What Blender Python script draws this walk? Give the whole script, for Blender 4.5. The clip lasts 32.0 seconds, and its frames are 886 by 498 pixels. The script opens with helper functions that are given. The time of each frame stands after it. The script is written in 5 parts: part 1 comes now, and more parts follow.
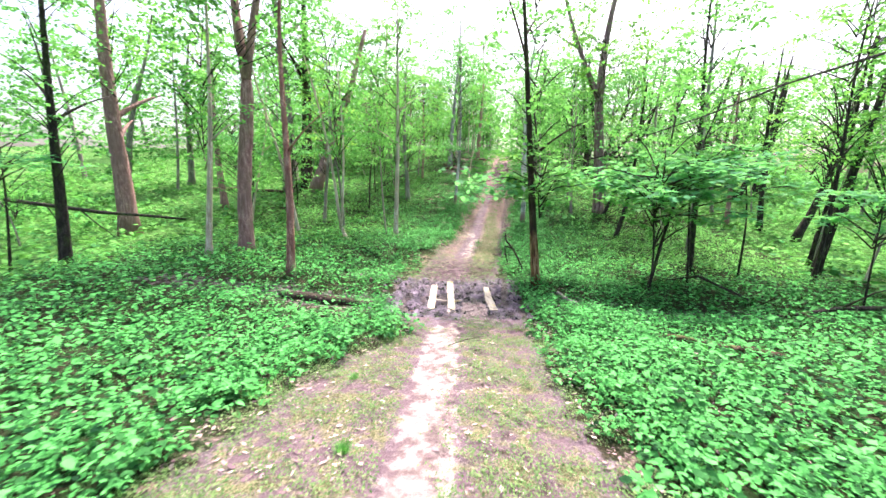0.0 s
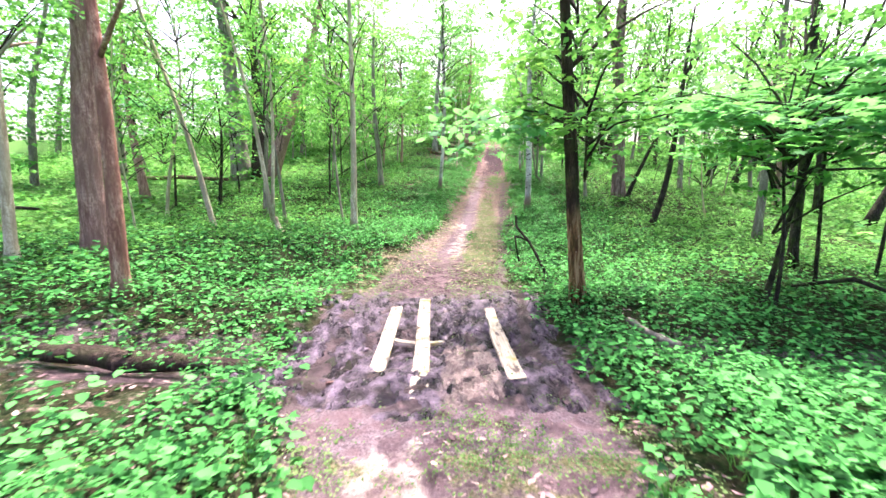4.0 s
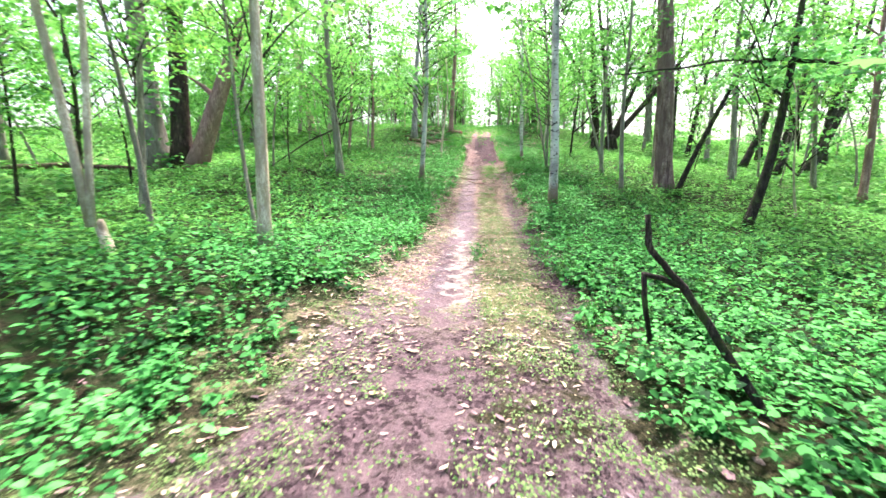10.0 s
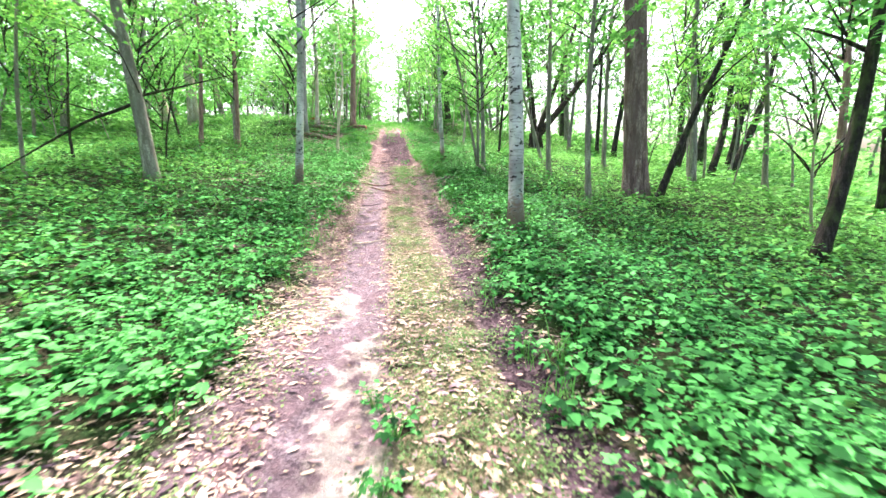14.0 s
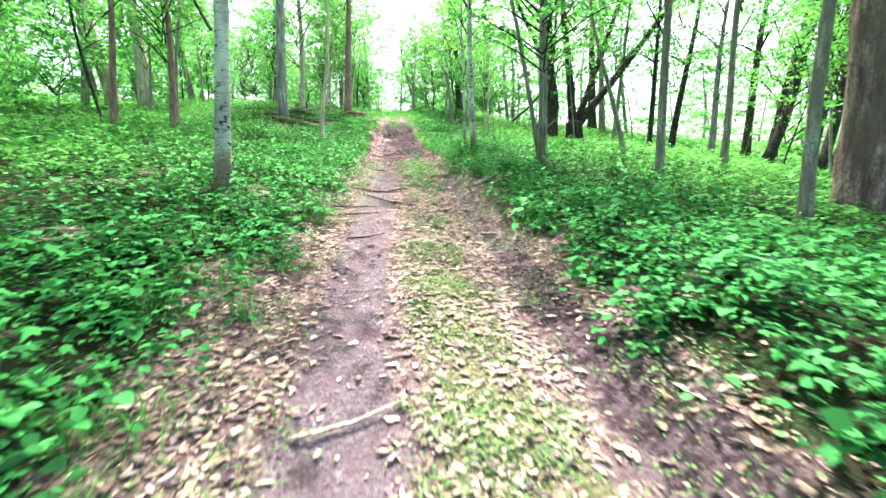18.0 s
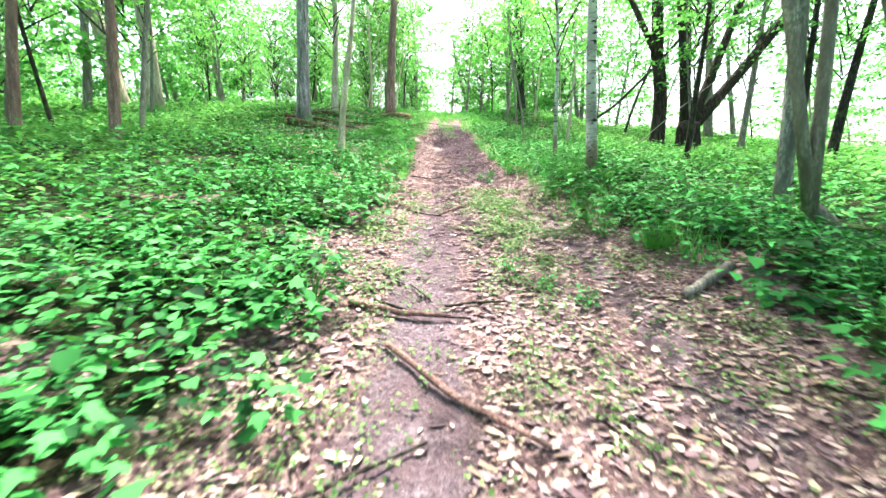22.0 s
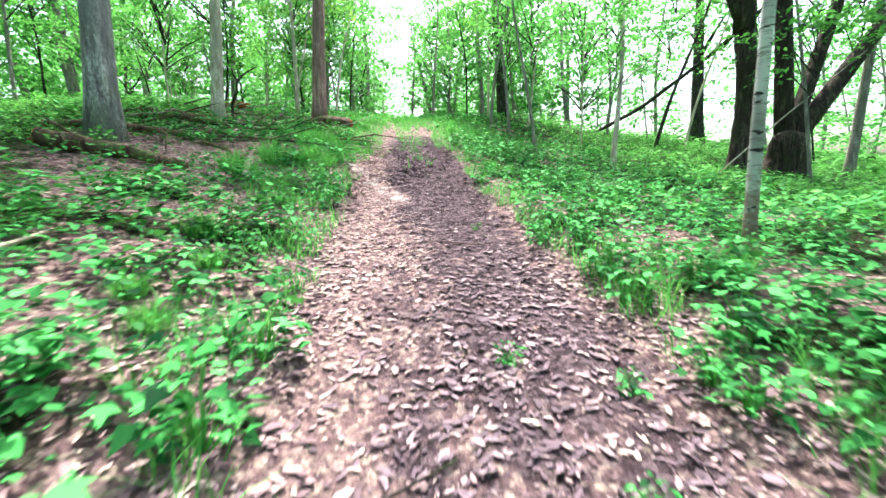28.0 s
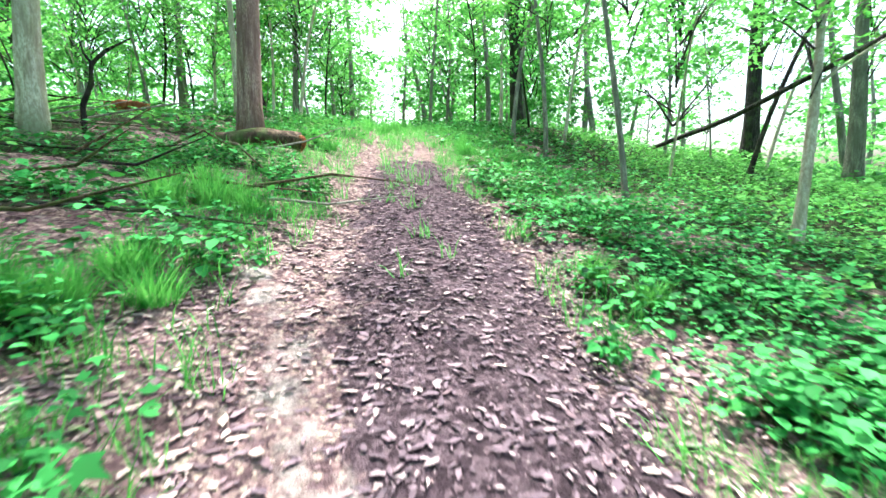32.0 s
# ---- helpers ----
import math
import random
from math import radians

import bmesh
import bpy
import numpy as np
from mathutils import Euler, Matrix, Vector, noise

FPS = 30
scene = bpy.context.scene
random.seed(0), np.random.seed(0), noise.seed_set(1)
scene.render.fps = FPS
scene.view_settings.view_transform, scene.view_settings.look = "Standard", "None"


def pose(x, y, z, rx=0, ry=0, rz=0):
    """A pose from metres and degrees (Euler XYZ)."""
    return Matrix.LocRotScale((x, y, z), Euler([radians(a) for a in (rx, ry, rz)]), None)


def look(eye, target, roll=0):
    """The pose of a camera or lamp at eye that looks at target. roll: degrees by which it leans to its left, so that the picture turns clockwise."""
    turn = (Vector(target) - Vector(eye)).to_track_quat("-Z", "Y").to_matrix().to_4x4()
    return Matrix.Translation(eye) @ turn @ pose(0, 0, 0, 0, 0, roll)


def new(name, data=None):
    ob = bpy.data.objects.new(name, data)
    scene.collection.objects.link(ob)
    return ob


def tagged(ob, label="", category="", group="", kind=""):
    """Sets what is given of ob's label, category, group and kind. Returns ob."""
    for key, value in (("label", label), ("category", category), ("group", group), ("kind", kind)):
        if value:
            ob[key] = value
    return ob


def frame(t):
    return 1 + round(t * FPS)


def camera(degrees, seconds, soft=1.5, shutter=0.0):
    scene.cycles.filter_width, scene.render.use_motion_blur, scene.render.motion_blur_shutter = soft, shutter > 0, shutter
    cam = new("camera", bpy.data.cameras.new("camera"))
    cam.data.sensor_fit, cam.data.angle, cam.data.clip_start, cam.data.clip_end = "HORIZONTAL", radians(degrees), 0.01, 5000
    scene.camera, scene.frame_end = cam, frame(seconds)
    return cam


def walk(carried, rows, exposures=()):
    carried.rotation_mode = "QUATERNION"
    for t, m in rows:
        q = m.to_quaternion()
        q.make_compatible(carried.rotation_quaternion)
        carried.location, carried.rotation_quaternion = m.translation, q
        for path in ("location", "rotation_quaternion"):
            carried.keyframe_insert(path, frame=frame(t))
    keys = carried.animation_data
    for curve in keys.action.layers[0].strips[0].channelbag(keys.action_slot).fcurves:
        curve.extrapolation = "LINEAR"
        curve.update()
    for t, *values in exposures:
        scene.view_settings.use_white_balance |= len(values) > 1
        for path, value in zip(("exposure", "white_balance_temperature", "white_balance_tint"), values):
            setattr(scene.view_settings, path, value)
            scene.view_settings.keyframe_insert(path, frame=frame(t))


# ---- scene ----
cam = camera(95.5, 32.0, soft=1.5, shutter=0.5)
PATH = [
    (0.0, pose(0.000, 0.000, 2.805, 81.78, -0.67, 0.11)),
    (0.5, pose(0.074, 0.665, 2.686, 81.81, 0.09, -1.32)),
    (1.0, pose(0.135, 1.333, 2.520, 81.62, 0.51, -2.78)),
    (1.5, pose(0.223, 2.026, 2.358, 81.46, 0.32, -3.69)),
    (2.0, pose(0.265, 2.729, 2.238, 81.51, 0.40, -4.06)),
    (2.5, pose(0.254, 3.404, 2.117, 81.34, 0.51, -4.28)),
    (3.0, pose(0.270, 4.114, 2.035, 81.27, 0.41, -3.54)),
    (3.5, pose(0.293, 4.757, 1.980, 81.45, 0.42, -2.11)),
    (4.0, pose(0.375, 5.340, 1.943, 81.52, 0.44, -1.46)),
    (4.5, pose(0.494, 5.887, 1.915, 81.52, 0.40, -1.41)),
    (5.0, pose(0.625, 6.420, 1.887, 81.46, 0.28, -1.73)),
    (5.5, pose(0.743, 6.960, 1.850, 81.41, 0.10, -2.22)),
    (6.0, pose(0.825, 7.527, 1.793, 81.43, -0.02, -2.68)),
    (6.5, pose(0.877, 8.066, 1.724, 81.39, 0.07, -4.03)),
    (7.0, pose(0.875, 8.611, 1.695, 81.37, 0.01, -4.29)),
    (7.5, pose(0.731, 9.000, 1.673, 81.57, -0.59, -2.90)),
    (8.0, pose(0.643, 9.379, 1.631, 81.64, -0.63, -2.32)),
    (8.5, pose(0.572, 9.784, 1.599, 81.43, -0.87, 1.54)),
    (9.0, pose(0.416, 10.257, 1.603, 81.48, -0.58, 2.48)),
    (9.5, pose(0.383, 10.666, 1.585, 81.65, 0.02, -0.06)),
    (10.0, pose(0.417, 11.224, 1.564, 81.52, 0.50, -4.27)),
    (10.5, pose(0.523, 11.855, 1.513, 81.30, 0.83, -7.96)),
    (11.0, look((0.671, 12.664, 1.498), (1.150, 14.582, 1.197), -0.4)),
    (11.5, pose(0.886, 13.328, 1.610, 81.07, -0.19, -8.06)),
    (12.0, pose(1.021, 14.045, 1.655, 80.94, 0.33, -5.78)),
    (12.5, pose(1.169, 14.766, 1.711, 81.12, 0.57, -5.45)),
    (13.0, pose(1.236, 15.441, 1.760, 81.40, 0.79, -6.68)),
    (13.5, pose(1.280, 16.011, 1.790, 81.57, 1.36, -13.43)),
    (14.0, pose(1.360, 16.564, 1.796, 81.62, 1.36, -16.62)),
    (14.5, pose(1.458, 17.125, 1.791, 81.58, 1.19, -17.35)),
    (15.0, pose(1.558, 17.719, 1.787, 81.49, 1.06, -16.68)),
    (15.5, pose(1.642, 18.370, 1.798, 81.37, 0.97, -15.67)),
    (16.0, pose(1.694, 19.101, 1.837, 81.31, 0.84, -15.41)),
    (16.5, pose(1.782, 19.835, 1.901, 81.27, 1.11, -16.74)),
    (17.0, pose(1.947, 20.601, 1.956, 81.09, 1.10, -15.73)),
    (17.5, pose(2.034, 21.380, 1.943, 81.12, 1.07, -15.95)),
    (18.0, pose(2.074, 22.077, 2.012, 81.41, 1.24, -16.61)),
    (18.5, pose(2.150, 22.816, 2.105, 81.41, 1.17, -16.71)),
    (19.0, pose(2.168, 23.530, 2.185, 81.37, 0.87, -15.69)),
    (19.5, pose(2.201, 24.131, 2.325, 81.54, 1.31, -15.91)),
    (20.0, pose(2.284, 24.753, 2.466, 81.59, 0.99, -14.03)),
    (20.5, pose(2.338, 25.387, 2.564, 81.58, 0.89, -12.37)),
    (21.0, pose(2.467, 26.009, 2.665, 81.77, 1.06, -12.59)),
    (21.5, pose(2.633, 26.590, 2.732, 81.92, 1.19, -12.24)),
    (22.0, pose(2.773, 27.114, 2.793, 81.99, 0.64, -10.12)),
    (22.5, pose(2.941, 27.598, 2.896, 82.07, 0.91, -10.84)),
    (23.0, pose(3.093, 28.126, 3.049, 81.92, 0.91, -10.86)),
    (23.5, pose(3.162, 28.747, 3.169, 81.88, 0.82, -10.40)),
    (24.0, pose(3.283, 29.353, 3.289, 81.84, 0.67, -10.76)),
    (24.5, pose(3.358, 29.976, 3.441, 81.77, 0.83, -10.94)),
    (25.0, pose(3.388, 30.519, 3.580, 81.76, 0.43, -11.37)),
    (25.5, pose(3.461, 31.105, 3.629, 81.81, 0.43, -11.34)),
    (26.0, pose(3.537, 31.711, 3.675, 81.85, 0.48, -11.99)),
    (26.5, pose(3.620, 32.329, 3.737, 81.92, 0.56, -13.05)),
    (27.0, pose(3.713, 32.950, 3.832, 82.03, 0.72, -14.23)),
    (27.5, pose(3.823, 33.566, 3.979, 82.15, 1.01, -15.24)),
    (28.0, pose(3.955, 34.170, 4.196, 82.23, 1.45, -15.78)),
    (28.5, pose(4.178, 34.762, 4.295, 82.15, 1.20, -14.91)),
    (29.0, pose(4.334, 35.349, 4.418, 82.23, 1.14, -15.56)),
    (29.5, pose(4.468, 35.981, 4.587, 82.36, 1.30, -16.50)),
    (30.0, pose(4.569, 36.631, 4.732, 82.27, 1.04, -15.83)),
    (30.5, pose(4.655, 37.295, 4.882, 82.15, 0.78, -16.36)),
    (31.0, pose(4.766, 37.935, 5.092, 82.30, 1.05, -16.99)),
    (31.5, pose(4.846, 38.567, 5.251, 82.22, 0.93, -17.38)),
    (32.0, pose(4.934, 39.135, 5.411, 82.19, 0.63, -17.27)),
]

walk(cam, PATH, [(0.0, 1.93, 6300, 15), (3.5, 2.17, 6450, 20), (6.0, 2.36, 6450, 14), (8.0, 2.36, 6550, 13), (10.0, 2.32, 6350, 14), (13.0, 2.44, 6350, 20), (15.5, 2.44, 6200, 5), (18.0, 2.44, 6100, 0), (22.0, 2.47, 6200, 4), (25.0, 2.32, 5850, -1), (28.5, 2.18, 5950, 2), (32.0, 2.36, 5750, -2)])

# ---- world and sun ----
SUN_ELEV, SUN_TURN = radians(64), radians(-18)
world = bpy.data.worlds.new("world")
scene.world = world
world.use_nodes = True
wn = world.node_tree
sky = wn.nodes.new("ShaderNodeTexSky")
sky.sky_type = "NISHITA"
sky.sun_disc = False
sky.sun_elevation = SUN_ELEV
sky.sun_rotation = -SUN_TURN
sky.dust_density = 8.0
sky.ozone_density = 0.3
wn.nodes["Background"].inputs["Strength"].default_value = 0.15
wn.links.new(sky.outputs[0], wn.nodes["Background"].inputs["Color"])
sun_data = bpy.data.lights.new("sun", "SUN")
sun_data.energy = 2.8
sun_data.angle = radians(0.6)
sun_data.color = (1.0, 0.93, 0.82)
sun = new("sun", sun_data)
sun_way = Vector((-math.sin(SUN_TURN) * math.cos(SUN_ELEV), math.cos(SUN_TURN) * math.cos(SUN_ELEV), math.sin(SUN_ELEV)))
sun.matrix_world = look(sun_way * 60, (0, 0, 0))

# ---- materials ----


def mat(name, rough=0.8, spec=0.3):
    m = bpy.data.materials.new(name)
    m.use_nodes = True
    b = m.node_tree.nodes["Principled BSDF"]
    b.inputs["Roughness"].default_value = rough
    b.inputs["Specular IOR Level"].default_value = spec
    return m, m.node_tree, b


def node(nt, kind, **values):
    n = nt.nodes.new(kind)
    for k, v in values.items():
        n.inputs[k].default_value = v
    return n


def noise_tex(nt, vec, scale, detail=4.0, rough=0.55):
    n = node(nt, "ShaderNodeTexNoise", Scale=scale, Detail=detail, Roughness=rough)
    nt.links.new(vec, n.inputs["Vector"])
    return n.outputs[0]


def ramp(nt, fac, stops):
    r = nt.nodes.new("ShaderNodeValToRGB")
    e = r.color_ramp.elements
    while len(e) < len(stops):
        e.new(0.5)
    for el, (p, c) in zip(e, stops):
        el.position = p
        el.color = (*c, 1)
    nt.links.new(fac, r.inputs[0])
    return r.outputs[0]


def blend(nt, fac, a, b, how="MIX"):
    n = nt.nodes.new("ShaderNodeMix")
    n.data_type = "RGBA"
    n.blend_type = how
    for k, v in ((0, fac), (6, a), (7, b)):
        if isinstance(v, (int, float)):
            n.inputs[k].default_value = v
        elif isinstance(v, tuple):
            n.inputs[k].default_value = (*v, 1)
        else:
            nt.links.new(v, n.inputs[k])
    return n.outputs[2]


def calc(nt, op, a, b=0.0, clamp=False):
    n = nt.nodes.new("ShaderNodeMath")
    n.operation = op
    n.use_clamp = clamp
    for k, v in ((0, a), (1, b)):
        if isinstance(v, (int, float)):
            n.inputs[k].default_value = v
        else:
            nt.links.new(v, n.inputs[k])
    return n.outputs[0]


def bump(nt, b, height, strength, dist=0.02):
    n = node(nt, "ShaderNodeBump", Strength=strength, Distance=dist)
    nt.links.new(height, n.inputs["Height"])
    nt.links.new(n.outputs[0], b.inputs["Normal"])


def coords(nt, scale=(1, 1, 1), which="Object"):
    t = nt.nodes.new("ShaderNodeTexCoord")
    m = node(nt, "ShaderNodeMapping", Scale=scale)
    nt.links.new(t.outputs[which], m.inputs["Vector"])
    return m.outputs[0]


def bark_material(name, dark, mid, light, scale=7.0, relief=0.9, moss=0.0, foot=None):
    m, nt, b = mat(name, 0.9, 0.15)
    v = coords(nt, (scale, scale, scale * 0.16))
    n1 = noise_tex(nt, v, 2.2, 6.0, 0.65)
    n2 = noise_tex(nt, coords(nt, (1.4, 1.4, 0.8)), 1.6, 3.0)
    fine = noise_tex(nt, coords(nt, (scale * 3, scale * 3, scale)), 3.0, 4.0, 0.7)
    col = ramp(nt, n1, [(0.38, dark), (0.50, mid), (0.62, light)])
    col = blend(nt, ramp(nt, fine, [(0.42, (0.75, 0.75, 0.75)), (0.56, (0, 0, 0))]), col, dark)
    col = blend(nt, ramp(nt, n2, [(0.42, (0.1, 0.1, 0.1)), (0.58, (0.75, 0.75, 0.75))]), col, tuple(c * 0.5 for c in mid))
    if foot:
        up = nt.nodes.new("ShaderNodeSeparateXYZ")
        nt.links.new(coords(nt), up.inputs[0])
        f = calc(nt, "ADD", up.outputs["Z"], calc(nt, "MULTIPLY", calc(nt, "SUBTRACT", n2, 0.5), 2.4))
        low = ramp(nt, n1, [(0.40, foot[0]), (0.50, foot[1]), (0.60, foot[2])])
        col = blend(nt, ramp(nt, calc(nt, "MULTIPLY", f, 0.4), [(0.5, (0.9, 0.9, 0.9)), (0.75, (0, 0, 0))]), col, low)
    if moss:
        n3 = noise_tex(nt, coords(nt, (3, 3, 2)), 1.5, 5.0)
        col = blend(nt, calc(nt, "MULTIPLY", ramp(nt, n3, [(0.5, (0, 0, 0)), (0.62, (1, 1, 1))]), moss), col, (0.10, 0.16, 0.04))
    nt.links.new(col, b.inputs["Base Color"])
    bump(nt, b, calc(nt, "ADD", n1, calc(nt, "MULTIPLY", fine, 0.35)), relief, 0.05)
    return m


BARK_BROWN = bark_material("bark_brown", (0.16, 0.085, 0.078), (0.38, 0.23, 0.21), (0.56, 0.39, 0.35))
BARK_RED = bark_material("bark_red", (0.14, 0.06, 0.05), (0.38, 0.20, 0.16), (0.56, 0.39, 0.32), 5.0)
BARK_ROSE = bark_material("bark_rose", (0.10, 0.058, 0.06), (0.33, 0.21, 0.21), (0.54, 0.40, 0.38), 4.5, 1.3)
BARK_SHAG = bark_material("bark_shaggy", (0.08, 0.07, 0.07), (0.36, 0.34, 0.34), (0.62, 0.60, 0.59), 4.5, 1.3)
BARK_GREY = bark_material("bark_grey", (0.12, 0.10, 0.09), (0.30, 0.27, 0.24), (0.46, 0.43, 0.38), 6.0, 0.5)
BARK_DARK = bark_material("bark_dark", (0.014, 0.011, 0.011), (0.046, 0.036, 0.034), (0.11, 0.09, 0.085), 8.0, 0.9, 0.25)
BARK_PALE = bark_material("bark_pale", (0.27, 0.20, 0.145), (0.62, 0.53, 0.43), (0.78, 0.71, 0.62), 5.0, 0.5)
BARK_ROT = bark_material("rotten_wood", (0.03, 0.02, 0.015), (0.12, 0.075, 0.05), (0.27, 0.19, 0.13), 6.0, 1.0, 0.5)
BARK_UMBER = bark_material("bark_umber", (0.016, 0.011, 0.011), (0.066, 0.045, 0.040), (0.17, 0.12, 0.10), 7.0, 1.0, 0.1)
BARK_FLAKY = bark_material("bark_flaky", (0.012, 0.008, 0.006), (0.05, 0.033, 0.026), (0.12, 0.085, 0.068), 7.0, 1.0, 0.1, ((0.06, 0.028, 0.014), (0.20, 0.105, 0.05), (0.38, 0.25, 0.14)))
WOOD_SCAR = bark_material("bared_wood", (0.16, 0.10, 0.06), (0.36, 0.25, 0.16), (0.55, 0.43, 0.30), 9.0, 0.5)
WOOD_ORANGE = bark_material("rotten_heartwood", (0.14, 0.04, 0.02), (0.42, 0.14, 0.06), (0.60, 0.27, 0.14), 9.0, 0.9)


def birch_material():
    m, nt, b = mat("birch_bark", 0.65, 0.25)
    n1 = noise_tex(nt, coords(nt, (3.5, 3.5, 26)), 1.5, 3.0, 0.6)
    n2 = noise_tex(nt, coords(nt, (6, 6, 13)), 1.3, 3.0, 0.6)
    n3 = noise_tex(nt, coords(nt, (2, 2, 1.2)), 1.1, 4.0)
    col = ramp(nt, n3, [(0.4, (0.24, 0.23, 0.24)), (0.6, (0.55, 0.54, 0.55))])
    col = blend(nt, ramp(nt, n1, [(0.55, (0, 0, 0)), (0.64, (0.7, 0.7, 0.7))]), col, (0.16, 0.14, 0.14))
    col = blend(nt, ramp(nt, n2, [(0.59, (0, 0, 0)), (0.63, (1, 1, 1))]), col, (0.02, 0.018, 0.018))
    up = nt.nodes.new("ShaderNodeSeparateXYZ")
    nt.links.new(coords(nt), up.inputs[0])
    foot = calc(nt, "ADD", up.outputs["Z"], calc(nt, "MULTIPLY", calc(nt, "SUBTRACT", n2, 0.5), 1.6))
    col = blend(nt, ramp(nt, foot, [(0.40, (0.9, 0.9, 0.9)), (0.68, (0, 0, 0))]), col, (0.17, 0.10, 0.08))
    nt.links.new(col, b.inputs["Base Color"])
    bump(nt, b, n1, 0.3, 0.01)
    return m


BIRCH = birch_material()


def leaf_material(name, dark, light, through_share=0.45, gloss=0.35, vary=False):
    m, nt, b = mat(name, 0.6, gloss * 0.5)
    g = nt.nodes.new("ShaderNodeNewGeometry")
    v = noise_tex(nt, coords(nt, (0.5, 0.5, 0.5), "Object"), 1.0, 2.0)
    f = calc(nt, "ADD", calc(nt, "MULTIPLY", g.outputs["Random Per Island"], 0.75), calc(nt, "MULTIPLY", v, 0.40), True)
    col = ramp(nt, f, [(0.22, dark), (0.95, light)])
    if vary:
        each = nt.nodes.new("ShaderNodeObjectInfo")
        shift = ramp(nt, each.outputs["Random"], [(0.0, (0.68, 0.86, 1.05)), (0.35, (0.85, 0.96, 1.0)), (0.65, (1.0, 1.0, 0.95)), (1.0, (1.5, 1.08, 0.7))])
        col = blend(nt, 1.0, col, shift, "MULTIPLY")
    nt.links.new(col, b.inputs["Base Color"])
    tr = nt.nodes.new("ShaderNodeBsdfTranslucent")
    nt.links.new(blend(nt, 0.5, col, (0.22, 0.54, 0.10), "MIX"), tr.inputs["Color"])
    mix = nt.nodes.new("ShaderNodeMixShader")
    mix.inputs[0].default_value = through_share
    nt.links.new(b.outputs[0], mix.inputs[1])
    nt.links.new(tr.outputs[0], mix.inputs[2])
    nt.links.new(mix.outputs[0], nt.nodes["Material Output"].inputs["Surface"])
    return m


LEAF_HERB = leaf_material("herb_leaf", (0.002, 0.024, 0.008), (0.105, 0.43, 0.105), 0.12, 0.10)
# yellower, lighter copy of the herb leaf, with sunlight put into its colour
LEAF_SUNLIT = leaf_material("sunlit_leaf", (0.012, 0.085, 0.018), (0.19, 0.48, 0.11), 0.30, 0.1)
LEAF_CROWN = leaf_material("crown_leaf", (0.006, 0.075, 0.020), (0.22, 0.55, 0.12), 0.44, 0.2, True)
LEAF_MAPLE = leaf_material("maple_leaf", (0.017, 0.155, 0.068), (0.15, 0.46, 0.20), 0.60, 0.35, True)
LEAF_GRASS = leaf_material("grass_blade", (0.025, 0.16, 0.03), (0.16, 0.46, 0.10), 0.35, 0.15)
LEAF_OLIVE = leaf_material("trodden_leaf", (0.045, 0.105, 0.03), (0.17, 0.25, 0.09), 0.2)


def litter_material(name, tone):
    m, nt, b = mat(name, 0.75, 0.2)
    g = nt.nodes.new("ShaderNodeNewGeometry")
    col = ramp(nt, g.outputs["Random Per Island"], tone)
    v = noise_tex(nt, coords(nt), 30.0, 3.0)
    nt.links.new(blend(nt, calc(nt, "MULTIPLY", v, 0.5), col, (0.17, 0.108, 0.125)), b.inputs["Base Color"])
    return m


LITTER = litter_material("dead_leaf", [(0.0, (0.085, 0.05, 0.065)), (0.28, (0.20, 0.125, 0.145)), (0.55, (0.345, 0.23, 0.24)), (0.8, (0.51, 0.375, 0.36)), (1.0, (0.64, 0.52, 0.45))])
LITTER_WET = litter_material("damp_dead_leaf", [(0.0, (0.032, 0.020, 0.033)), (0.4, (0.10, 0.066, 0.092)), (0.75, (0.22, 0.150, 0.185)), (1.0, (0.42, 0.33, 0.34))])
LITTER_STRAW = litter_material("straw_dead_leaf", [(0.0, (0.17, 0.105, 0.08)), (0.3, (0.34, 0.235, 0.17)), (0.65, (0.52, 0.40, 0.28)), (1.0, (0.68, 0.57, 0.42))])


def noise_shift(nt, v):
    """The coordinates, pushed about a little so that cells get ragged outlines."""
    n = node(nt, "ShaderNodeTexNoise", Scale=22.0, Detail=2.0)
    nt.links.new(v, n.inputs["Vector"])
    m = nt.nodes.new("ShaderNodeVectorMath")
    m.operation = "MULTIPLY_ADD"
    nt.links.new(n.outputs["Color"], m.inputs[0])
    m.inputs[1].default_value = (0.05, 0.05, 0.05)
    nt.links.new(v, m.inputs[2])
    return m.outputs[0]


